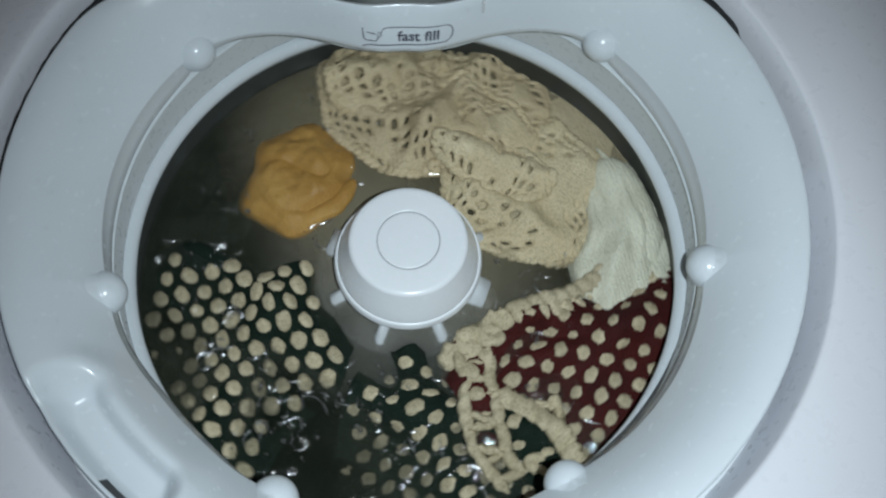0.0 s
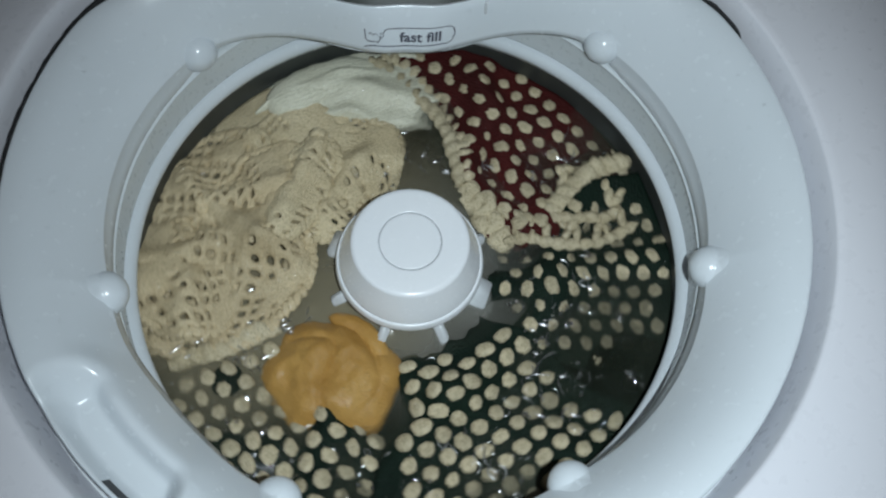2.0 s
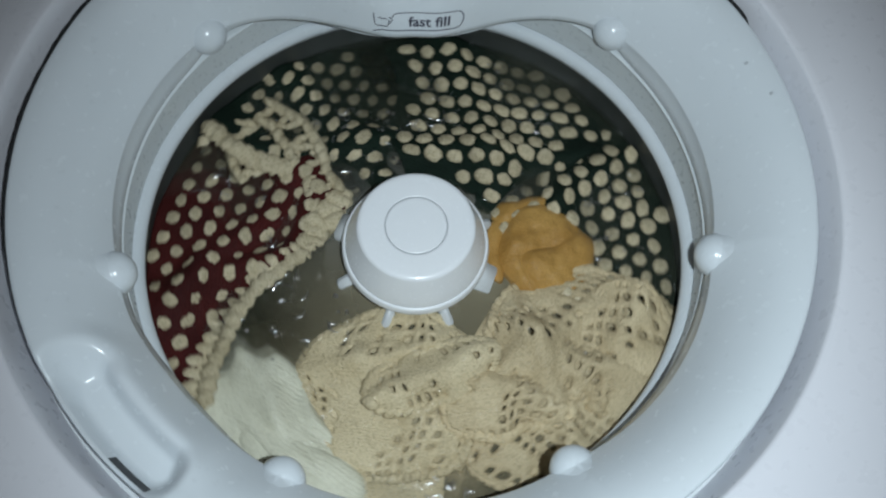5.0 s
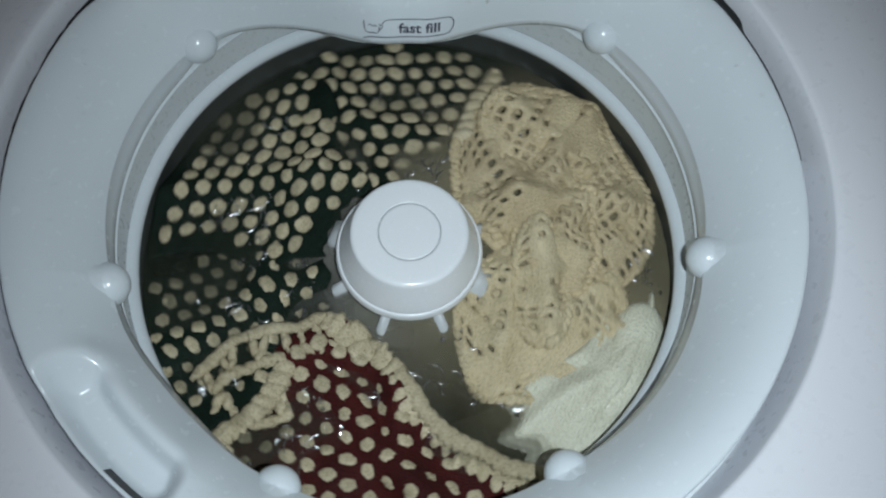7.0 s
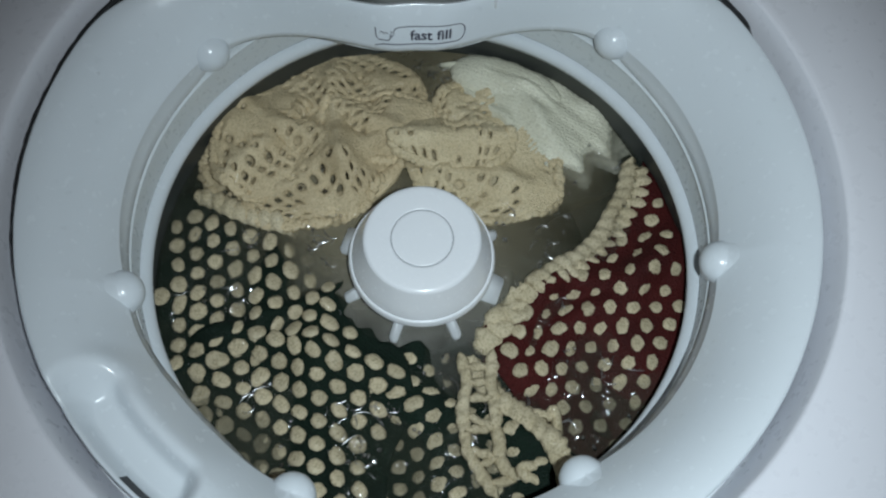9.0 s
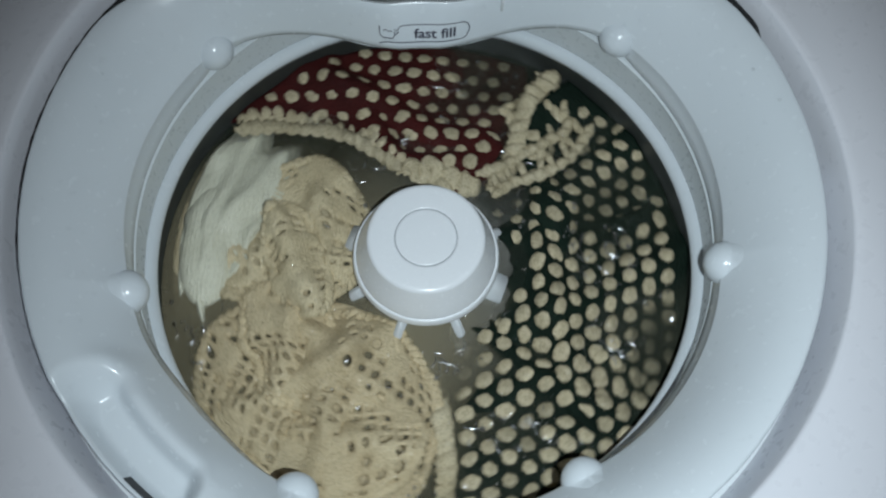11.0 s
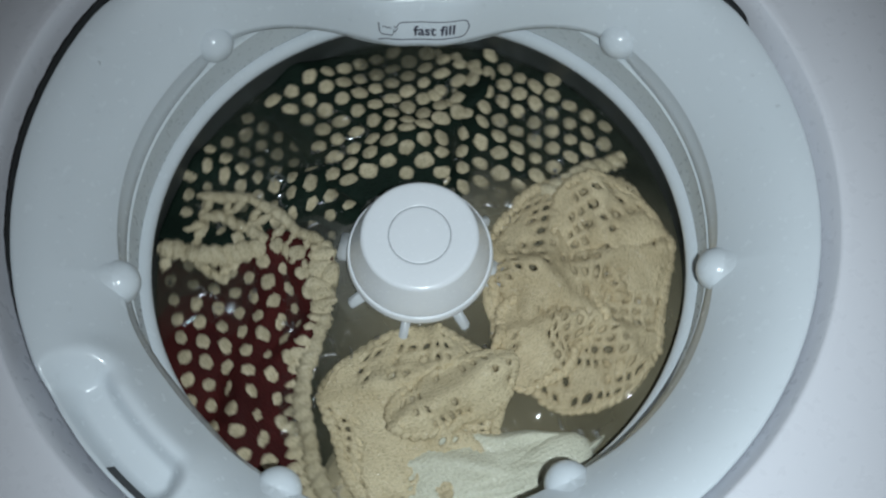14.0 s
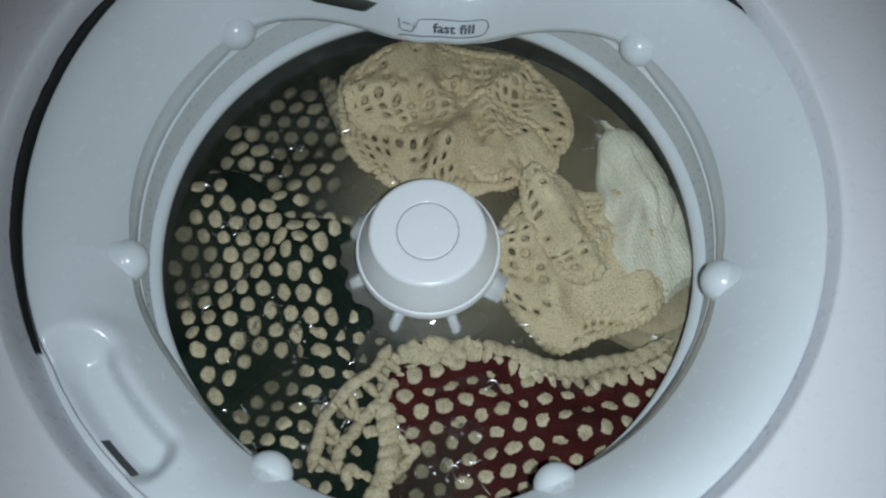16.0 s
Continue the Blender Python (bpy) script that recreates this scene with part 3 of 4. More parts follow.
def ribbon(bm, path, f, width, seed, teeth=0.0, lift=0.0012):
    """A flat crocheted band: scalloped on one side, toothed on the other, ruffled along its length."""
    pts = resample(path, 0.0016)
    prev = None
    for i, (x, y) in enumerate(pts):
        xa, ya = pts[max(i - 2, 0)]
        xb, yb = pts[min(i + 2, len(pts) - 1)]
        L = math.hypot(xb - xa, yb - ya) or 1.0
        nx, ny = -(yb - ya) / L, (xb - xa) / L
        s = i * 0.0016
        end = min(1.0, 0.35 + 0.65 * min(i, len(pts) - 1 - i) / 4)
        half = width / 2 * (1 + 0.22 * N(s * 45 + seed, seed * 1.3)) * end
        row = []
        for k in range(7):
            q = -1 + k / 3
            reach = half * (1 + 0.26 * abs(math.sin(math.pi * s / 0.0105 + seed)) * max(q, 0)) * q
            if k == 0:
                reach -= teeth * (1 if (i // 2) % 2 else -0.4)
            px, py = x + nx * reach, y + ny * reach
            z = lift + 0.0026 * (1 - q * q) + 0.0013 * math.sin(s / 0.0105 * math.pi * 2 + seed + q * 1.2) + 0.0022 * N(px * 70 + seed, py * 70, 3.3)
            row.append(bm.verts.new((px, py, f(px, py) + z)))
        if prev:
            for k in range(6):
                bm.faces.new((prev[k], row[k], row[k + 1], prev[k + 1]))
        prev = row


def thicken(ob, depth=0.0022):
    so = ob.modifiers.new("thickness", "SOLIDIFY")
    so.thickness, so.offset = depth, -1
    return ob


def lace(bm, path, f, width, seed):
    """A strip of open crochet lace: two wavy cords with rungs and holes between them."""
    pts = resample(path, 0.0120)
    rng = random.Random(seed)
    sides = ([], [])
    for i, (x, y) in enumerate(pts):
        xa, ya = pts[max(i - 1, 0)]
        xb, yb = pts[min(i + 1, len(pts) - 1)]
        L = math.hypot(xb - xa, yb - ya)
        w = width / 2 * (0.75 + 0.5 * rng.random())
        for k, sgn in enumerate((-1, 1)):
            sides[k].append((x - sgn * (yb - ya) / L * w, y + sgn * (xb - xa) / L * w))
    for k in range(2):
        ribbon(bm, sides[k] if k else sides[k][::-1], f, 0.0088, seed + k)
    for i in range(1, len(pts) - 1):
        a, b = sides[0][i], sides[1][min(i + rng.choice((0, 0, 1)), len(pts) - 1)]
        ribbon(bm, [a, ((a[0] + b[0]) / 2, (a[1] + b[1]) / 2), b], f, 0.0066, seed + i * 0.7, lift=0.0004)


def edging(bm, path, f, width, rng, gap=0.0068):
    """A scalloped crochet border: overlapping flat puffs along a path."""
    acc = 0.0
    for (x0, y0), (x1, y1) in zip(path, path[1:]):
        L = math.hypot(x1 - x0, y1 - y0)
        while acc < L:
            t = acc / L
            x, y = x0 + (x1 - x0) * t, y0 + (y1 - y0) * t
            ang = math.atan2(y1 - y0, x1 - x0)
            nrm = normal_at(f, x, y)
            q = Vector((0, 0, 1)).rotation_difference(nrm).to_matrix().to_4x4()
            vs = bmesh.ops.create_uvsphere(bm, u_segments=9, v_segments=6, radius=1.0)["verts"]
            m = Matrix.Translation((x, y, f(x, y) + 0.0022)) @ q @ Matrix.Rotation(ang + rng.uniform(0.3, 0.8), 4, "Z")
            sx, sy, sz = width * rng.uniform(0.85, 1.15), width * 0.62 * rng.uniform(0.85, 1.2), 0.0028
            for v in vs:
                v.co = m @ Vector((v.co.x * sx, v.co.y * sy, v.co.z * sz))
            acc += gap * rng.uniform(0.85, 1.15)
        acc -= L


def sway(r, seed):
    """How far a cloth's side edge strays, in degrees, at that radius."""
    return 8 * N(r * 17 + seed, seed * 0.37)


def sector_panel(parent, name, material, az0, az1, r0, r1, f, seed, dots=True, spacing=0.0172, tilt=20.0, skew=(0.0, 0.0)):
    """A dotted knitted panel that spans a sector about the agitator; returns its sheet."""
    bm = bmesh.new()
    na, nr = max(int((az1 - az0) * 0.9), 12), 44
    grid = []
    for i in range(na + 1):
        row = []
        for j in range(nr + 1):
            v = j / nr
            r = r0 + (r1 - r0) * v
            lo, hi = az0 + skew[0] * (1 - v), az1 + skew[1] * (1 - v)
            az = lo + (hi - lo) * i / na + sway(r, seed)
            r += 0.010 * (1 - v) * N(i * 0.11 + seed * 3, 1.7)
            x, y = r * math.cos(radians(az)), r * math.sin(radians(az))
            row.append(bm.verts.new((x, y, f(x, y))))
        grid.append(row)
    for a, b in zip(grid, grid[1:]):
        for j in range(nr):
            bm.faces.new((a[j], b[j], b[j + 1], a[j + 1]))
    sheet = part(name, bm, material, parent)
    so = sheet.modifiers.new("thickness", "SOLIDIFY")
    so.thickness, so.offset = 0.003, -1
    if dots:
        rng = random.Random(seed)
        c, s = math.cos(radians(tilt)), math.sin(radians(tilt))
        k = 16
        for i in range(-k, k + 1):
            for j in range(-k, k + 1):
                u, v = (i + 0.5 * (j % 2)) * spacing, j * spacing * 0.87
                x, y = u * c - v * s, u * s + v * c
                x, y = x + 0.0055 * N(x * 11 + seed, y * 11), y + 0.0055 * N(x * 11, y * 11 + seed * 2)
                az, r = math.degrees(math.atan2(y, x)), math.hypot(x, y)
                az -= sway(r, seed)
                w = 1 - (r - r0) / (r1 - r0)
                if not (az0 + skew[0] * w + 4 < az < az1 + skew[1] * w - 4 and r0 + 0.008 < r < r1 - 0.004):
                    continue
                nrm = normal_at(f, x, y)
                d = new("bobble", PUFFS[rng.randrange(6)])
                d.parent = sheet
                q = Vector((0, 0, 1)).rotation_difference(nrm).to_matrix().to_4x4()
                sc = rng.uniform(0.90, 1.12)
                d.matrix_local = Matrix.Translation((x, y, f(x, y) + 0.0016)) @ q @ Matrix.Rotation(radians(tilt + 55) + rng.uniform(-0.5, 0.5), 4, "Z") @ Matrix.Diagonal((sc, sc * rng.uniform(0.9, 1.1), 1, 1))
    return sheet


def arc(az0, az1, ra, rb, n=24, wob=0.006, seed=0.0, side=None):
    pts = []
    for i in range(n + 1):
        t = i / n
        az, r = az0 + (az1 - az0) * t, ra + (rb - ra) * t + wob * N(t * 5 + seed, seed)
        az += sway(r, side) if side is not None else 0
        pts.append((r * math.cos(radians(az)), r * math.sin(radians(az))))
    return pts


def border(parent, paths, f, seed, width=0.015, teeth=0.0016, label="cream crochet edging"):
    bm = bmesh.new()
    for k, p in enumerate(paths):
        ribbon(bm, p, f, width, seed + 2.3 * k, teeth)
    return thicken(part("edging", bm, M_DOT, parent, label))


def crochet_blob(parent, name, material, rx, ry, f, seed, cell=0.0098, hole=0.30, fill=0.2, patchy=0.32, trim=True):
    """An open crochet patch: a net of square cells with holes, lying in folds."""
    bm = bmesh.new()
    rng = random.Random(seed)
    made = {}
    ni, nj = int(rx * 0.9 / cell), int(ry * 0.9 / cell)

    def outline(ang):
        return 1 + 0.22 * N(math.cos(ang) * 1.4 + seed, math.sin(ang) * 1.4, seed)

    def vert(key, u, v, deep=0.0):
        if key not in made:
            g, h = u / (ni * cell), v / (nj * cell)
            g, h = g * math.sqrt(1 - h * h / 2), h * math.sqrt(1 - g * g / 2)
            rho = math.hypot(g, h)
            lim = 1 + (outline(math.atan2(h * ry, g * rx)) - 1) * rho
            u, v = g * rx * lim, h * ry * lim
            x = u + 0.010 * N(u * 20 + seed, v * 20) + 0.003 * N(u * 60, v * 60 + seed)
            y = v + 0.010 * N(u * 20, v * 20 + seed * 1.7) + 0.003 * N(u * 60 + seed, v * 60)
            made[key] = bm.verts.new((x, y, f(x, y) - 0.020 * max(rho - 0.62, 0) ** 1.6 + (deep if len(key) == 4 else 0.0016 - 0.0007 * (key[0] % 2 != key[1] % 2))))
        return made[key]

    for i in range(-ni, ni):
        for j in range(-nj, nj):
            cx, cy = (i + 0.5) * cell, (j + 0.5) * cell
            outer = [vert((2 * i + a, 2 * j + b), (i + a / 2) * cell, (j + b / 2) * cell) for a, b in ((0, 0), (1, 0), (2, 0), (2, 1), (2, 2), (1, 2), (0, 2), (0, 1))]
            solid = rng.random() < fill or N(cx * 30 + seed, cy * 30) > patchy
            h = cell * (0.02 if solid else hole * rng.uniform(0.7, 1.2))
            inner = []
            for k in range(8):
                a = radians(225 + 45 * k)
                inner.append(vert((i, j, k, "h"), cx + h * math.cos(a) * 1.0, cy + h * math.sin(a) * 0.85, 0.0010 if solid else -0.0014))
            for k in range(8):
                bm.faces.new((outer[k], outer[(k + 1) % 8], inner[(k + 1) % 8], inner[k]))
            if solid:
                bm.faces.new(inner)
    sheet = part(name, bm, material, parent)
    if trim:
        pts = []
        for k in range(81):
            ang = 2 * math.pi * k / 80
            t = math.atan2(math.sin(ang) * ry, math.cos(ang) * rx)
            lim = 0.99 * outline(t)
            u, v = rx * lim * math.cos(ang), ry * lim * math.sin(ang)
            pts.append((u + 0.008 * N(u * 20 + seed, v * 20), v + 0.008 * N(u * 20, v * 20 + seed * 1.7)))
        eb = bmesh.new()
        edging(eb, pts, lambda x, y: f(x, y) - 0.020 * max(math.hypot(x / rx, y / ry) - 0.62, 0) ** 1.6 - 0.002, 0.0062, random.Random(seed), 0.0060)
        part("edging", eb, material, sheet)["kind"] = "stuff"
    so = sheet.modifiers.new("thickness", "SOLIDIFY")
    so.thickness, so.offset = 0.0032, 0
    sub = sheet.modifiers.new("soft", "SUBSURF")
    sub.levels = sub.render_levels = 1
    return sheet


def roll(parent, name, material, path, radius, seed, squash=0.7):
    """A rolled-up or tubular length of cloth along a path of (x, y, z)."""
    bm = bmesh.new()
    rings = []
    n, m = len(path), 22
    for i, p in enumerate(path):
        p = Vector(p)
        d = (Vector(path[min(i + 1, n - 1)]) - Vector(path[max(i - 1, 0)])).normalized()
        side = d.cross(Vector((0, 0, 1))).normalized()
        up = side.cross(d)
        t = i / (n - 1)
        rad = radius * max(0.10, math.sqrt(1 - abs(2 * t - 1) ** 3.5)) * (1 + 0.16 * N(i * 0.22 + seed, seed))
        row = []
        for k in range(m):
            a = 2 * math.pi * k / m
            q = rad * (1 + 0.10 * N(math.cos(a) * 2 + seed, math.sin(a) * 2, i * 0.35) + 0.03 * math.sin(7 * a + i * 0.2))
            row.append(bm.verts.new(p + side * math.cos(a) * q + up * math.sin(a) * q * squash))
        rings.append(row)
    for a, b in zip(rings, rings[1:]):
        for k in range(m):
            bm.faces.new((a[k], a[(k + 1) % m], b[(k + 1) % m], b[k]))
    bm.faces.new(rings[0][::-1])
    bm.faces.new(rings[-1])
    return part(name, bm, material, parent)


def ring_path(x0, y0, x1, y1, bend, z, n=26):
    pts = []
    dx, dy = x1 - x0, y1 - y0
    L = math.hypot(dx, dy)
    for i in range(n):
        t = i / (n - 1)
        b = bend * math.sin(math.pi * t)
        pts.append((x0 + dx * t - dy / L * b, y0 + dy * t + dx / L * b, z + 0.003 * N(t * 4 + x0 * 50, y0 * 50)))
    return pts


def about(az, z=0.0, r=0.0):
    a = radians(az)
    return pose(r * math.cos(a), r * math.sin(a), z, 0, 0, az)


WZ = Z0 + WL
red = tagged(empty("dotted_cloth", WZ), "wet dark red knitted cloth with cream dots and crochet edging", "laundry", "dotted cloths")
f = bump_field(3.37, -0.0003, 0.0100, 12, 0.05, ((0.12, -0.03, 55, 0.012, 0.008), (0.14, 0.03, 20, 0.010, 0.008), (0.11, 0.06, 75, 0.007, 0.006)), ((-34, -44, 0.008),))
p = sector_panel(red, "panel", M_RED, -35, 42, 0.074, 0.207, f, 3, True, 0.0170, 18, (-8.0, -40.0))
border(p, [arc(2, -43, 0.079, 0.077, 40, wob=0.012, seed=3.0), arc(41, 1, 0.204, 0.078, 60, wob=0.005, seed=8.0, side=3)], f, 3, 0.0165, 0.0018)
border(p, [arc(6, 44, 0.082, 0.198, 50, wob=0.009, seed=11.0, side=3)], lambda x, y: 0.004 + 0.004 * N(x * 24, y * 24, 6.0), 5, 0.011)

green = tagged(empty("dotted_cloth", WZ), "wet dark green knitted cloth with cream dots, half sunk", "laundry", "dotted cloths")
green_parts = []
for k, (a0, a1, seed, base, folds) in enumerate((
        (-31, 31, 11, -0.003, ((0.12, 0.0, 75, 0.013, 0.008), (0.16, 0.03, 15, 0.010, 0.006))),
        (-32, 32, 17, -0.003, ((0.12, -0.01, 40, 0.014, 0.009), (0.09, 0.03, 110, 0.012, 0.008))),
        (-31, 28, 23, -0.004, ((0.13, 0.0, 10, 0.012, 0.008), (0.10, -0.03, 70, 0.010, 0.007))))):
    f = bump_field(seed + 0.71, base + 0.0004, 0.012, 11, 0.05, folds, (((6, 31, 0.011),), (), ((-6, -31, 0.011),))[k])
    p = sector_panel(green, "panel", M_GREEN, a0, a1, 0.066, 0.207, f, seed, True, 0.0168, 25 + 18 * k)
    if k == 0:
        border(p, [arc(a0, a0, 0.075, 0.195, seed=2.0, side=seed)], f, seed, 0.013)
    if k == 2:
        border(p, [arc(a1 + 3, a1 - 3, 0.203, 0.082, seed=5.0, side=seed)], lambda x, y: f(x, y) + 0.005, seed, 0.013)
        strip = bmesh.new()
        lace(strip, [((0.082 + 0.112 * t) * math.cos(radians(a1 - 1 - 13 * math.sin(2.4 * t))), (0.082 + 0.112 * t) * math.sin(radians(a1 - 1 - 13 * math.sin(2.4 * t)))) for t in np.linspace(0, 1, 40)],
             lambda x, y: 0.0030 + 0.005 * N(x * 22, y * 22, 4.1), 0.021, 5.5)
        thicken(part("lace", strip, M_DOT, p, "cream open crochet lace strip"))
        cord = bmesh.new()
        ribbon(cord, [((0.140 + 0.056 * t + 0.006 * math.sin(15 * t)) * math.cos(radians(a1 + 3 + 9 * math.sin(6.5 * t) * (0.4 + t))),
                       (0.140 + 0.056 * t + 0.006 * math.sin(15 * t)) * math.sin(radians(a1 + 3 + 9 * math.sin(6.5 * t) * (0.4 + t)))) for t in np.linspace(0, 1, 70)],
               lambda x, y: 0.002 + 0.003 * N(x * 30, y * 30), 0.0085, 6.0)
        thicken(part("cord", cord, M_DOT, p, "loose cream crochet cord"))
    green_parts.append(p)

crochet = tagged(empty("crochet_cloth", WZ), "wet cream open-work crochet cloth bunched in folds", "laundry", "crochet cloths")
f = bump_field(41.2, 0.001, 0.0115, 17, 0.0, ((0.0, 0.012, 20, 0.012, 0.010), (0.01, -0.03, -30, 0.009, 0.009), (-0.03, 0.0, 80, 0.010, 0.008), (0.03, 0.04, 50, 0.010, 0.008)))
f = afloat(f)
crochet_blob(crochet, "net", M_CREAM, 0.076, 0.092, f, 4, 0.0084, 0.31, 0.10, 0.18)
g = bump_field(83.2, 0.004, 0.009, 20, 0.0, ((0.0, 0.0, 70, 0.010, 0.009),))
flap = crochet_blob(crochet, "flap", M_CREAM, 0.042, 0.050, afloat(g, -0.004), 21, 0.0082, 0.31, 0.08, 0.25)
flap.matrix_local = pose(0.018, 0.036, 0.008, 5, -6, 35)
flap = crochet_blob(crochet, "flap", M_CREAM, 0.036, 0.048, afloat(g, -0.004), 27, 0.0080, 0.30, 0.10, 0.20)
flap.matrix_local = pose(-0.022, -0.044, 0.008, -6, 5, -50)
roll(crochet, "fold", M_CREAM, ring_path(-0.058, -0.045, -0.040, 0.055, 0.014, -0.002), 0.011, 2.2, 0.5)
roll(crochet, "fold", M_CREAM, ring_path(0.000, -0.075, 0.050, -0.040, -0.010, -0.002), 0.009, 5.1, 0.5)
f = bump_field(47.1, -0.0045, 0.003, 14, 0.03, (), ((18, 33, 0.022), (-18, -33, 0.022)))
p = sector_panel(crochet, "sunk_panel", M_CREAM, -34, 34, 0.075, 0.207, f, 51, False)
p.location = (-0.138, 0, 0)

cream = tagged(empty("crochet_cloth", WZ), "wet pale cream crochet cloth twisted near the agitator", "laundry", "crochet cloths")
f = bump_field(57.6, 0.000, 0.0115, 20, 0.0, ((0.0, 0.0, 60, 0.010, 0.011), (0.02, 0.02, 0, 0.009, 0.009), (-0.02, -0.03, 110, 0.009, 0.008)))
f = afloat(f)
crochet_blob(cream, "net", M_CREAM2, 0.064, 0.070, f, 9, 0.0080, 0.28, 0.15, 0.12)
g = bump_field(93.7, 0.004, 0.010, 22, 0.0, ((0.0, 0.0, 100, 0.009, 0.010),))
flap = crochet_blob(cream, "flap", M_CREAM2, 0.024, 0.052, afloat(g, -0.004), 33, 0.0076, 0.26, 0.2, 0.10)
flap.matrix_local = pose(-0.012, 0.022, 0.009, 4, 5, 24)
roll(cream, "fold", M_CREAM2, ring_path(-0.050, -0.025, 0.005, 0.045, 0.014, -0.002), 0.009, 7.7, 0.5)
roll(cream, "fold", M_CREAM2, ring_path(-0.040, 0.040, 0.050, 0.055, -0.008, -0.002), 0.008, 9.4, 0.5)
roll(cream, "fold", M_CREAM2, ring_path(-0.030, -0.055, 0.055, -0.045, 0.008, -0.002), 0.008, 4.4, 0.5)
f = bump_field(49.7, -0.0050, 0.003, 14, 0.03, (), ((18, 33, 0.022), (-18, -33, 0.022)))
p = sector_panel(cream, "sunk_panel", M_CREAM2, -34, 34, 0.075, 0.207, f, 53, False)
p.location = (-0.120, 0, 0)

white = tagged(empty("knitted_cloth", WZ), "wet off-white knitted cloth along the drum wall", "laundry")


def build_white():
    """A broad ribbed sheet along the drum wall, wide at one end, with a sleeve on it."""
    bm = bmesh.new()
    na, nr = 80, 40
    rows = []
    for i in range(na + 1):
        u = i / na
        row = []
        for j in range(nr + 1):
            v = j / nr
            r0 = 0.126 + 0.044 * smoothstep(0.25, 1.0, u) + 0.010 * N(u * 4, 3.1)
            r = r0 + (0.2075 - r0) * v
            az = -40 + 66 * u + 2.5 * N(r * 20, 9.4)
            x, y = r * math.cos(radians(az)) - 0.178, r * math.sin(radians(az))
            z = 0.0035 + 0.0075 * N(u * 3.2 + 1.0, v * 2.2, 7.7) + 0.004 * N(u * 8, v * 6, 2.2)
            z += 0.0045 * math.exp(-((v - 0.35 - 0.25 * u) / 0.10) ** 2) + 0.004 * math.exp(-((v - 0.8 + 0.2 * u) / 0.08) ** 2)
            z -= 0.010 * (1 - smoothstep(0, 0.14, v)) + 0.018 * smoothstep(0.74, 1, u) + 0.017 * (1 - smoothstep(0, 0.30, u))
            z += 0.0004 * (1 if i % 2 else -1)
            row.append(bm.verts.new((x, y, z)))
        rows.append(row)
    for a, b in zip(rows, rows[1:]):
        for j in range(nr):
            bm.faces.new((a[j], b[j], b[j + 1], a[j + 1]))
    thicken(part("sheet", bm, M_WHITE, white), 0.003)
    roll(white, "sleeve", M_WHITE, ring_path(0.004, -0.050, 0.002, 0.052, -0.006, 0.001), 0.020, 3.3, 0.52)


build_white()

ochre = tagged(empty("ochre_cloth", WZ), "wet ochre yellow cotton cloth crumpled into a ball", "laundry")


def build_ochre():
    bm = bmesh.new()
    n, m = 110, 44
    rings = []
    for j in range(m + 1):
        v = j / m
        row = []
        for i in range(n):
            a = 2 * math.pi * i / n
            lim = 1 + 0.30 * N(math.cos(a) * 1.5, math.sin(a) * 1.5, 4.4)
            r = v * lim
            x, y = 0.046 * r * math.cos(a), 0.054 * r * math.sin(a)
            swirl = 95 * math.hypot(x - 0.028, y + 0.018) + 1.6 * N(x * 26, y * 26)
            crease = 1 - abs(math.sin(swirl)) ** 0.6
            z = 0.006 + 0.011 * (1 - v ** 2.2) - 0.012 * v ** 4 + 0.006 * N(x * 34, y * 34, 2) - 0.0065 * (1 - v ** 3) * crease + 0.0016 * N(x * 120, y * 120, 6)
            row.append(bm.verts.new((x, y, z)))
        rings.append(row)
    for a, b in zip(rings[1:], rings[2:]):
        for i in range(n):
            bm.faces.new((a[i], b[i], b[(i + 1) % n], a[(i + 1) % n]))
    hub = rings[0][0]
    for i in range(n):
        bm.faces.new((hub, rings[1][i], rings[1][(i + 1) % n]))
    bmesh.ops.delete(bm, geom=rings[0][1:], context="VERTS")
    sheet = part("sheet", bm, M_OCHRE, ochre)
    so = sheet.modifiers.new("thickness", "SOLIDIFY")
    so.thickness, so.offset = 0.003, -1
    roll(ochre, "fold", M_OCHRE, ring_path(-0.030, -0.026, -0.022, 0.035, 0.010, 0.002), 0.0075, 1.9)


build_ochre()

# ---- what moves ----
# seconds; azimuths of the red cloth's two edges, and of the seam between the cream and the green cloths
SEAMS = [
    (0, -49, 1, 115), (0.5, -30, 34, 146), (1, -26, 49, 168), (1.5, 15, 85, 196), (2, 31, 92, 213), (2.5, 58, 122, 246), (3, 61, 132, 264),
    (3.5, 98, 170, 286), (4, 107, 171, 312), (5.25, 166, 230, 367), (6.5, 226, 288, 421), (7, 230, 295, 437), (7.5, 252, 341, 487), (8, 261, 347, 487),
    (8.5, 306, 401, 535), (9, 305, 395, 530), (10.25, 372, 461, 596), (11.5, 439, 527, 661), (12, 451, 524, 668), (12.5, 494, 553, 700), (13, 501, 558, 703),
    (13.5, 526, 602, 745), (14, 543, 607, 761), (14.5, 582, 653, 793), (15, 596, 658, 809), (15.5, 613, 698, 842), (16, 627, 705, 853),
]
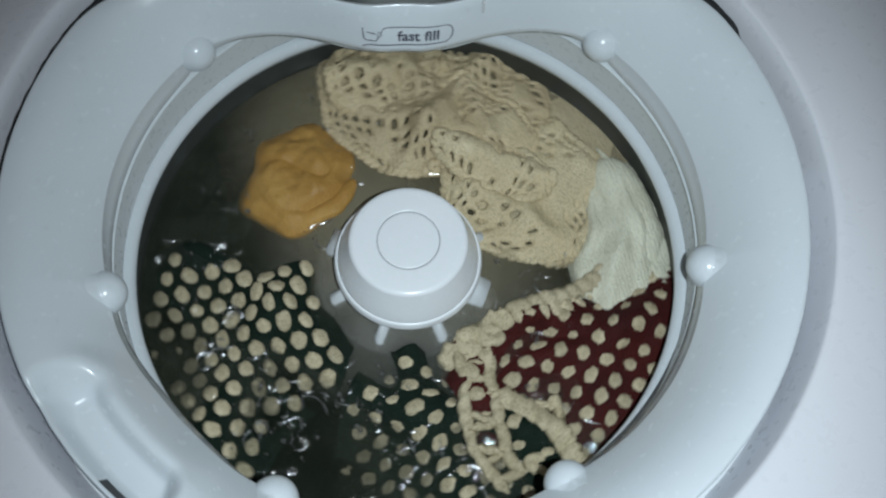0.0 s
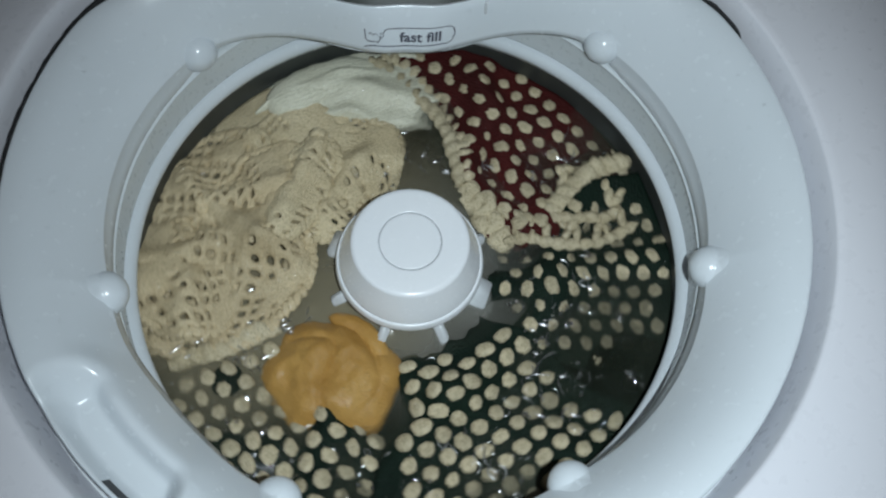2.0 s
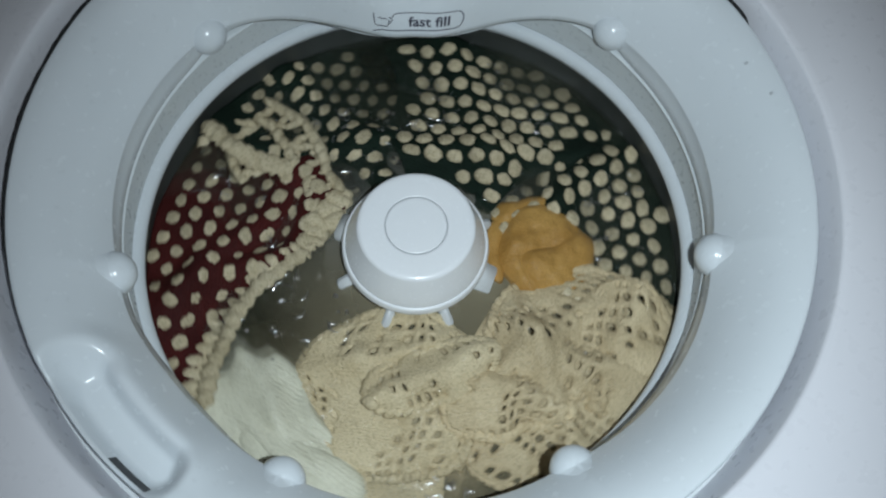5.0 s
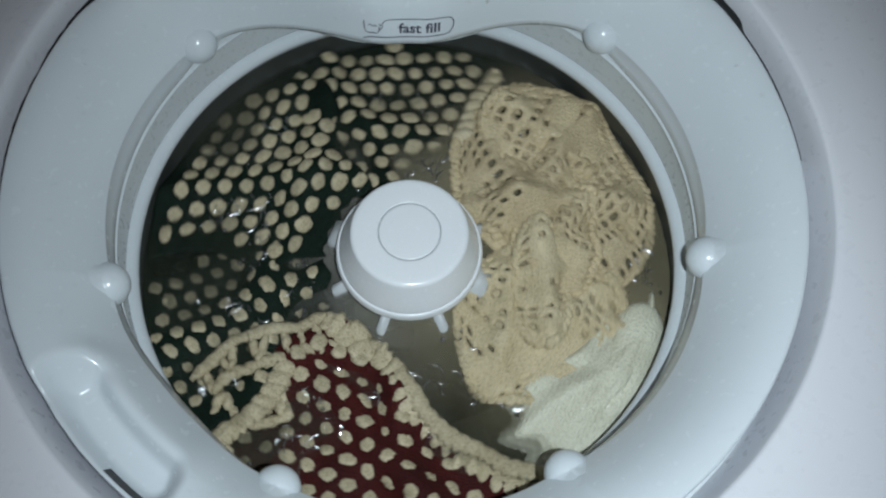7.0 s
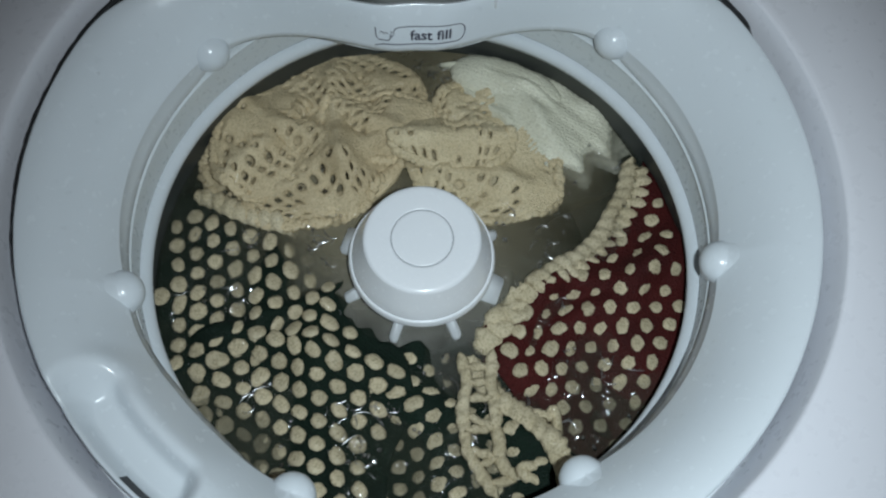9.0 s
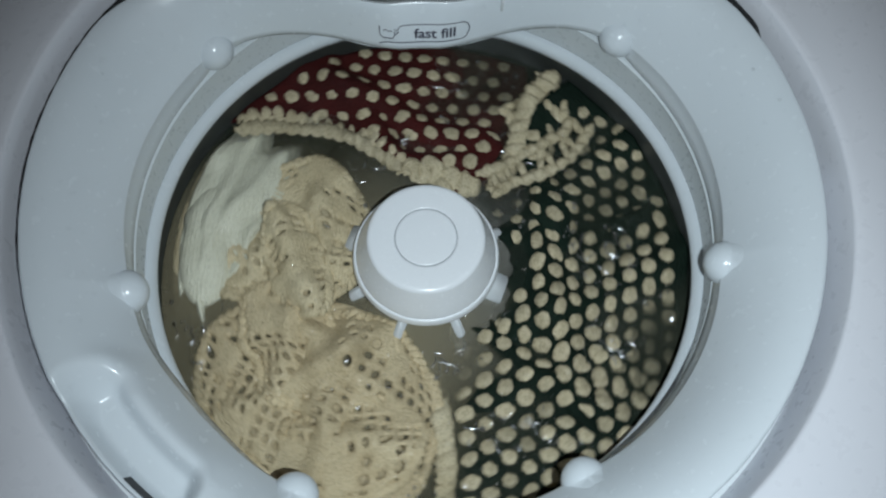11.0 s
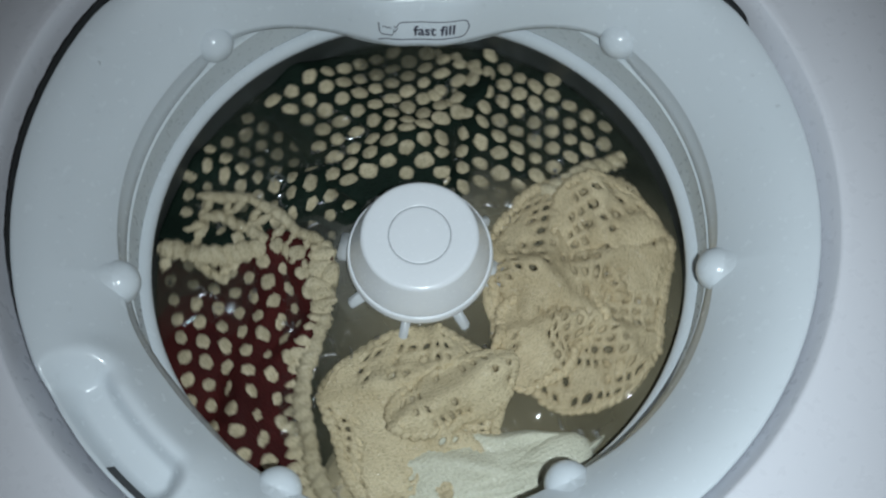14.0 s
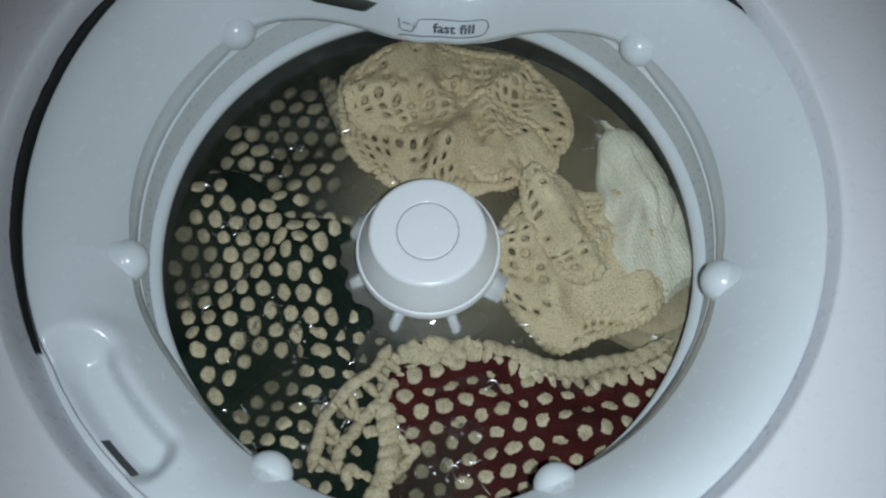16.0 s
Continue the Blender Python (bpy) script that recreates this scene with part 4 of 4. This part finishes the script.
CROCHET = [
    (0, 89, 0.159), (0.5, 125, 0.162), (1, 139, 0.164), (1.5, 169, 0.155), (2, 176, 0.150), (2.5, 219, 0.148), (3, 230, 0.139), (3.5, 262, 0.142), (4, 278, 0.134),
    (5.25, 338, 0.144), (6.5, 397, 0.150), (7, 396, 0.134), (7.5, 442, 0.150), (8, 450, 0.145), (8.5, 494, 0.135), (9, 492, 0.145), (10.25, 558, 0.138),
    (11.5, 624, 0.129), (12, 633, 0.123), (12.5, 654, 0.125), (13, 671, 0.125), (13.5, 693, 0.125), (14, 719, 0.125), (14.5, 737, 0.125), (15, 770, 0.125), (15.5, 797, 0.134), (16, 813, 0.130),
]
CREAM = [
    (0, 44, 0.123), (0.5, 68, 0.127), (1, 86, 0.130), (1.5, 122, 0.130), (2, 135, 0.120), (2.5, 159, 0.125), (3, 178, 0.135), (3.5, 205, 0.117), (4, 232, 0.115),
    (5.25, 277, 0.115), (6.5, 322, 0.115), (7, 338, 0.116), (7.5, 373, 0.115), (8, 386, 0.115), (8.5, 424, 0.120), (9, 428, 0.120), (10.25, 492, 0.123),
    (11.5, 556, 0.120), (12, 564, 0.115), (12.5, 583, 0.115), (13, 592, 0.115), (13.5, 632, 0.130), (14, 636, 0.123), (14.5, 669, 0.123), (15, 687, 0.120), (15.5, 721, 0.117), (16, 729, 0.119),
]
WHITE = [
    (0, 21), (0.5, 47), (1, 62), (1.5, 103), (2, 118), (2.5, 150), (3, 163), (3.5, 193), (4, 197), (5.25, 265), (6.5, 335), (7, 338), (7.5, 388), (8, 390),
    (8.5, 430), (9, 431), (10.25, 497), (11.5, 559), (12, 565), (12.5, 592), (13, 599), (13.5, 658), (14, 662), (14.5, 703), (15, 706), (15.5, 738), (16, 752),
]
OCHRE = [
    (0, 141, 0.116, 0), (0.5, 170, 0.115, 0), (1, 189, 0.105, 0), (1.5, 211, 0.115, 0), (2, 239, 0.098, 0), (2.5, 258, 0.107, 0), (3, 290, 0.095, 0.002), (3.5, 294, 0.112, 0.002),
    (4, 331, 0.098, 0.0), (5.25, 372, 0.098, -0.004), (6.5, 420, 0.098, -0.011), (7, 428, 0.102, -0.030), (7.5, 470, 0.102, -0.045), (9, 530, 0.102, -0.05),
    (11.5, 600, 0.102, -0.05), (14, 680, 0.102, -0.05), (16, 740, 0.102, -0.05),
]
SWING = [(0, 0), (0.5, 40), (1, 0), (1.5, 40), (2, 0), (2.5, 40), (3, 0), (3.5, 40), (4, 0), (4.5, 40), (5, 0), (5.5, 40), (6, 0), (6.5, 38), (7, 0), (7.5, 38), (8, 0), (8.5, 38), (9, 0),
         (9.5, 40), (10, 0), (10.5, 40), (11, 0), (11.5, 38), (12, 0), (12.5, 50), (13, 0), (13.5, 45), (14, 10), (14.5, 25), (15, 0), (15.5, 40), (16, 0)]


# how the tub, slung in the cabinet, swings with the agitator: shift and turn
TUB = [
    (0, -0.0005, 0.0004, -0.15),
    (0.5, 0.0047, 0.0019, -6.22),
    (1, 0.0004, -0.0001, 0.05),
    (1.5, -0.0003, 0.0003, -4.26),
    (2, 0.0006, -0.0001, 0.35),
    (2.5, 0.0019, 0.0013, -4.81),
    (3, -0.0005, -0.0009, -0.22),
    (3.5, -0.0007, 0.0012, -2.28),
    (4, -0.0000, 0.0008, -0.02),
    (6.5, 0.0009, 0.0006, -0.19),
    (7, -0.0012, -0.0011, 0.51),
    (7.5, 0.0005, 0.0001, -0.33),
    (8, -0.0007, -0.0000, 0.07),
    (8.5, 0.0002, 0.0012, -0.23),
    (9, 0.0003, -0.0007, 0.17),
    (11.5, -0.0011, 0.0018, 0.46),
    (12, 0.0014, -0.0007, -0.38),
    (12.5, -0.0005, 0.0000, -0.32),
    (13, 0.0004, -0.0025, 0.53),
    (13.5, 0.0004, 0.0005, -0.44),
    (14, 0.0028, -0.0036, -1.37),
    (14.5, -0.0008, 0.0008, 0.02),
    (15, 0.0039, -0.0019, -2.77),
    (15.5, 0.0002, 0.0002, 0.13),
    (16, 0.0068, -0.0009, -5.19),
]


def tub(t):
    times = [row[0] for row in TUB]
    return pose(*(float(np.interp(t, times, [row[k] for row in TUB])) for k in (1, 2)), 0, 0, 0, float(np.interp(t, times, [row[3] for row in TUB])))


# how far the three green panels sink below the rest, in metres
SINK = {0: (-0.030, -0.004, 0), 0.5: (-0.030, -0.002, 0), 1: (-0.026, 0, 0), 1.5: (-0.012, -0.002, 0), 2: (0, -0.002, 0), 2.5: (0, -0.003, 0), 3: (0, -0.002, 0),
        3.5: (0, -0.003, -0.002), 4: (0, 0, -0.002), 6.5: (-0.003, -0.006, -0.001), 7.5: (0, 0, -0.004), 8: (0, 0, 0.001), 11.5: (0, -0.004, 0), 13.5: (0, 0, -0.004), 15.5: (-0.004, 0, 0), 16: (-0.006, 0, 0)}


def motions():
    for thing, m in drops + [(ring, Matrix()), (inner_wall, Matrix()), (basket, pose(0, 0, Z0))]:
        walk(thing, [(row[0], tub(row[0]) @ m) for row in TUB])
    walk(red, [(t, tub(t) @ about((b3 + b1) / 2, WZ)) for t, b3, b1, b2 in SEAMS])
    walk(green, [(t, tub(t) @ about((b2 + b3 + 360) / 2, WZ)) for t, b3, b1, b2 in SEAMS])
    for k, p in enumerate(green_parts):
        walk(p, [(t, about((k - 1) * ((b3 + 360 - b2) / 2 - 27), SINK.get(t, (0, 0, 0))[k])) for t, b3, b1, b2 in SEAMS])
    walk(crochet, [(t, tub(t) @ about(a, WZ, r)) for t, a, r in CROCHET])
    walk(cream, [(t, tub(t) @ about(a, WZ, r)) for t, a, r in CREAM])
    walk(white, [(t, tub(t) @ about(a, WZ, 0.178)) for t, a in WHITE])
    walk(ochre, [(t, tub(t) @ about(a, WZ + z, r)) for t, a, r, z in OCHRE])
    walk(agitator, [(t, tub(t) @ about(a - 15, Z0)) for t, a in SWING])
    walk(water, [(t, tub(t) @ about((b3 + b1) / 2, Z0)) for t, b3, b1, b2 in SEAMS])


motions()
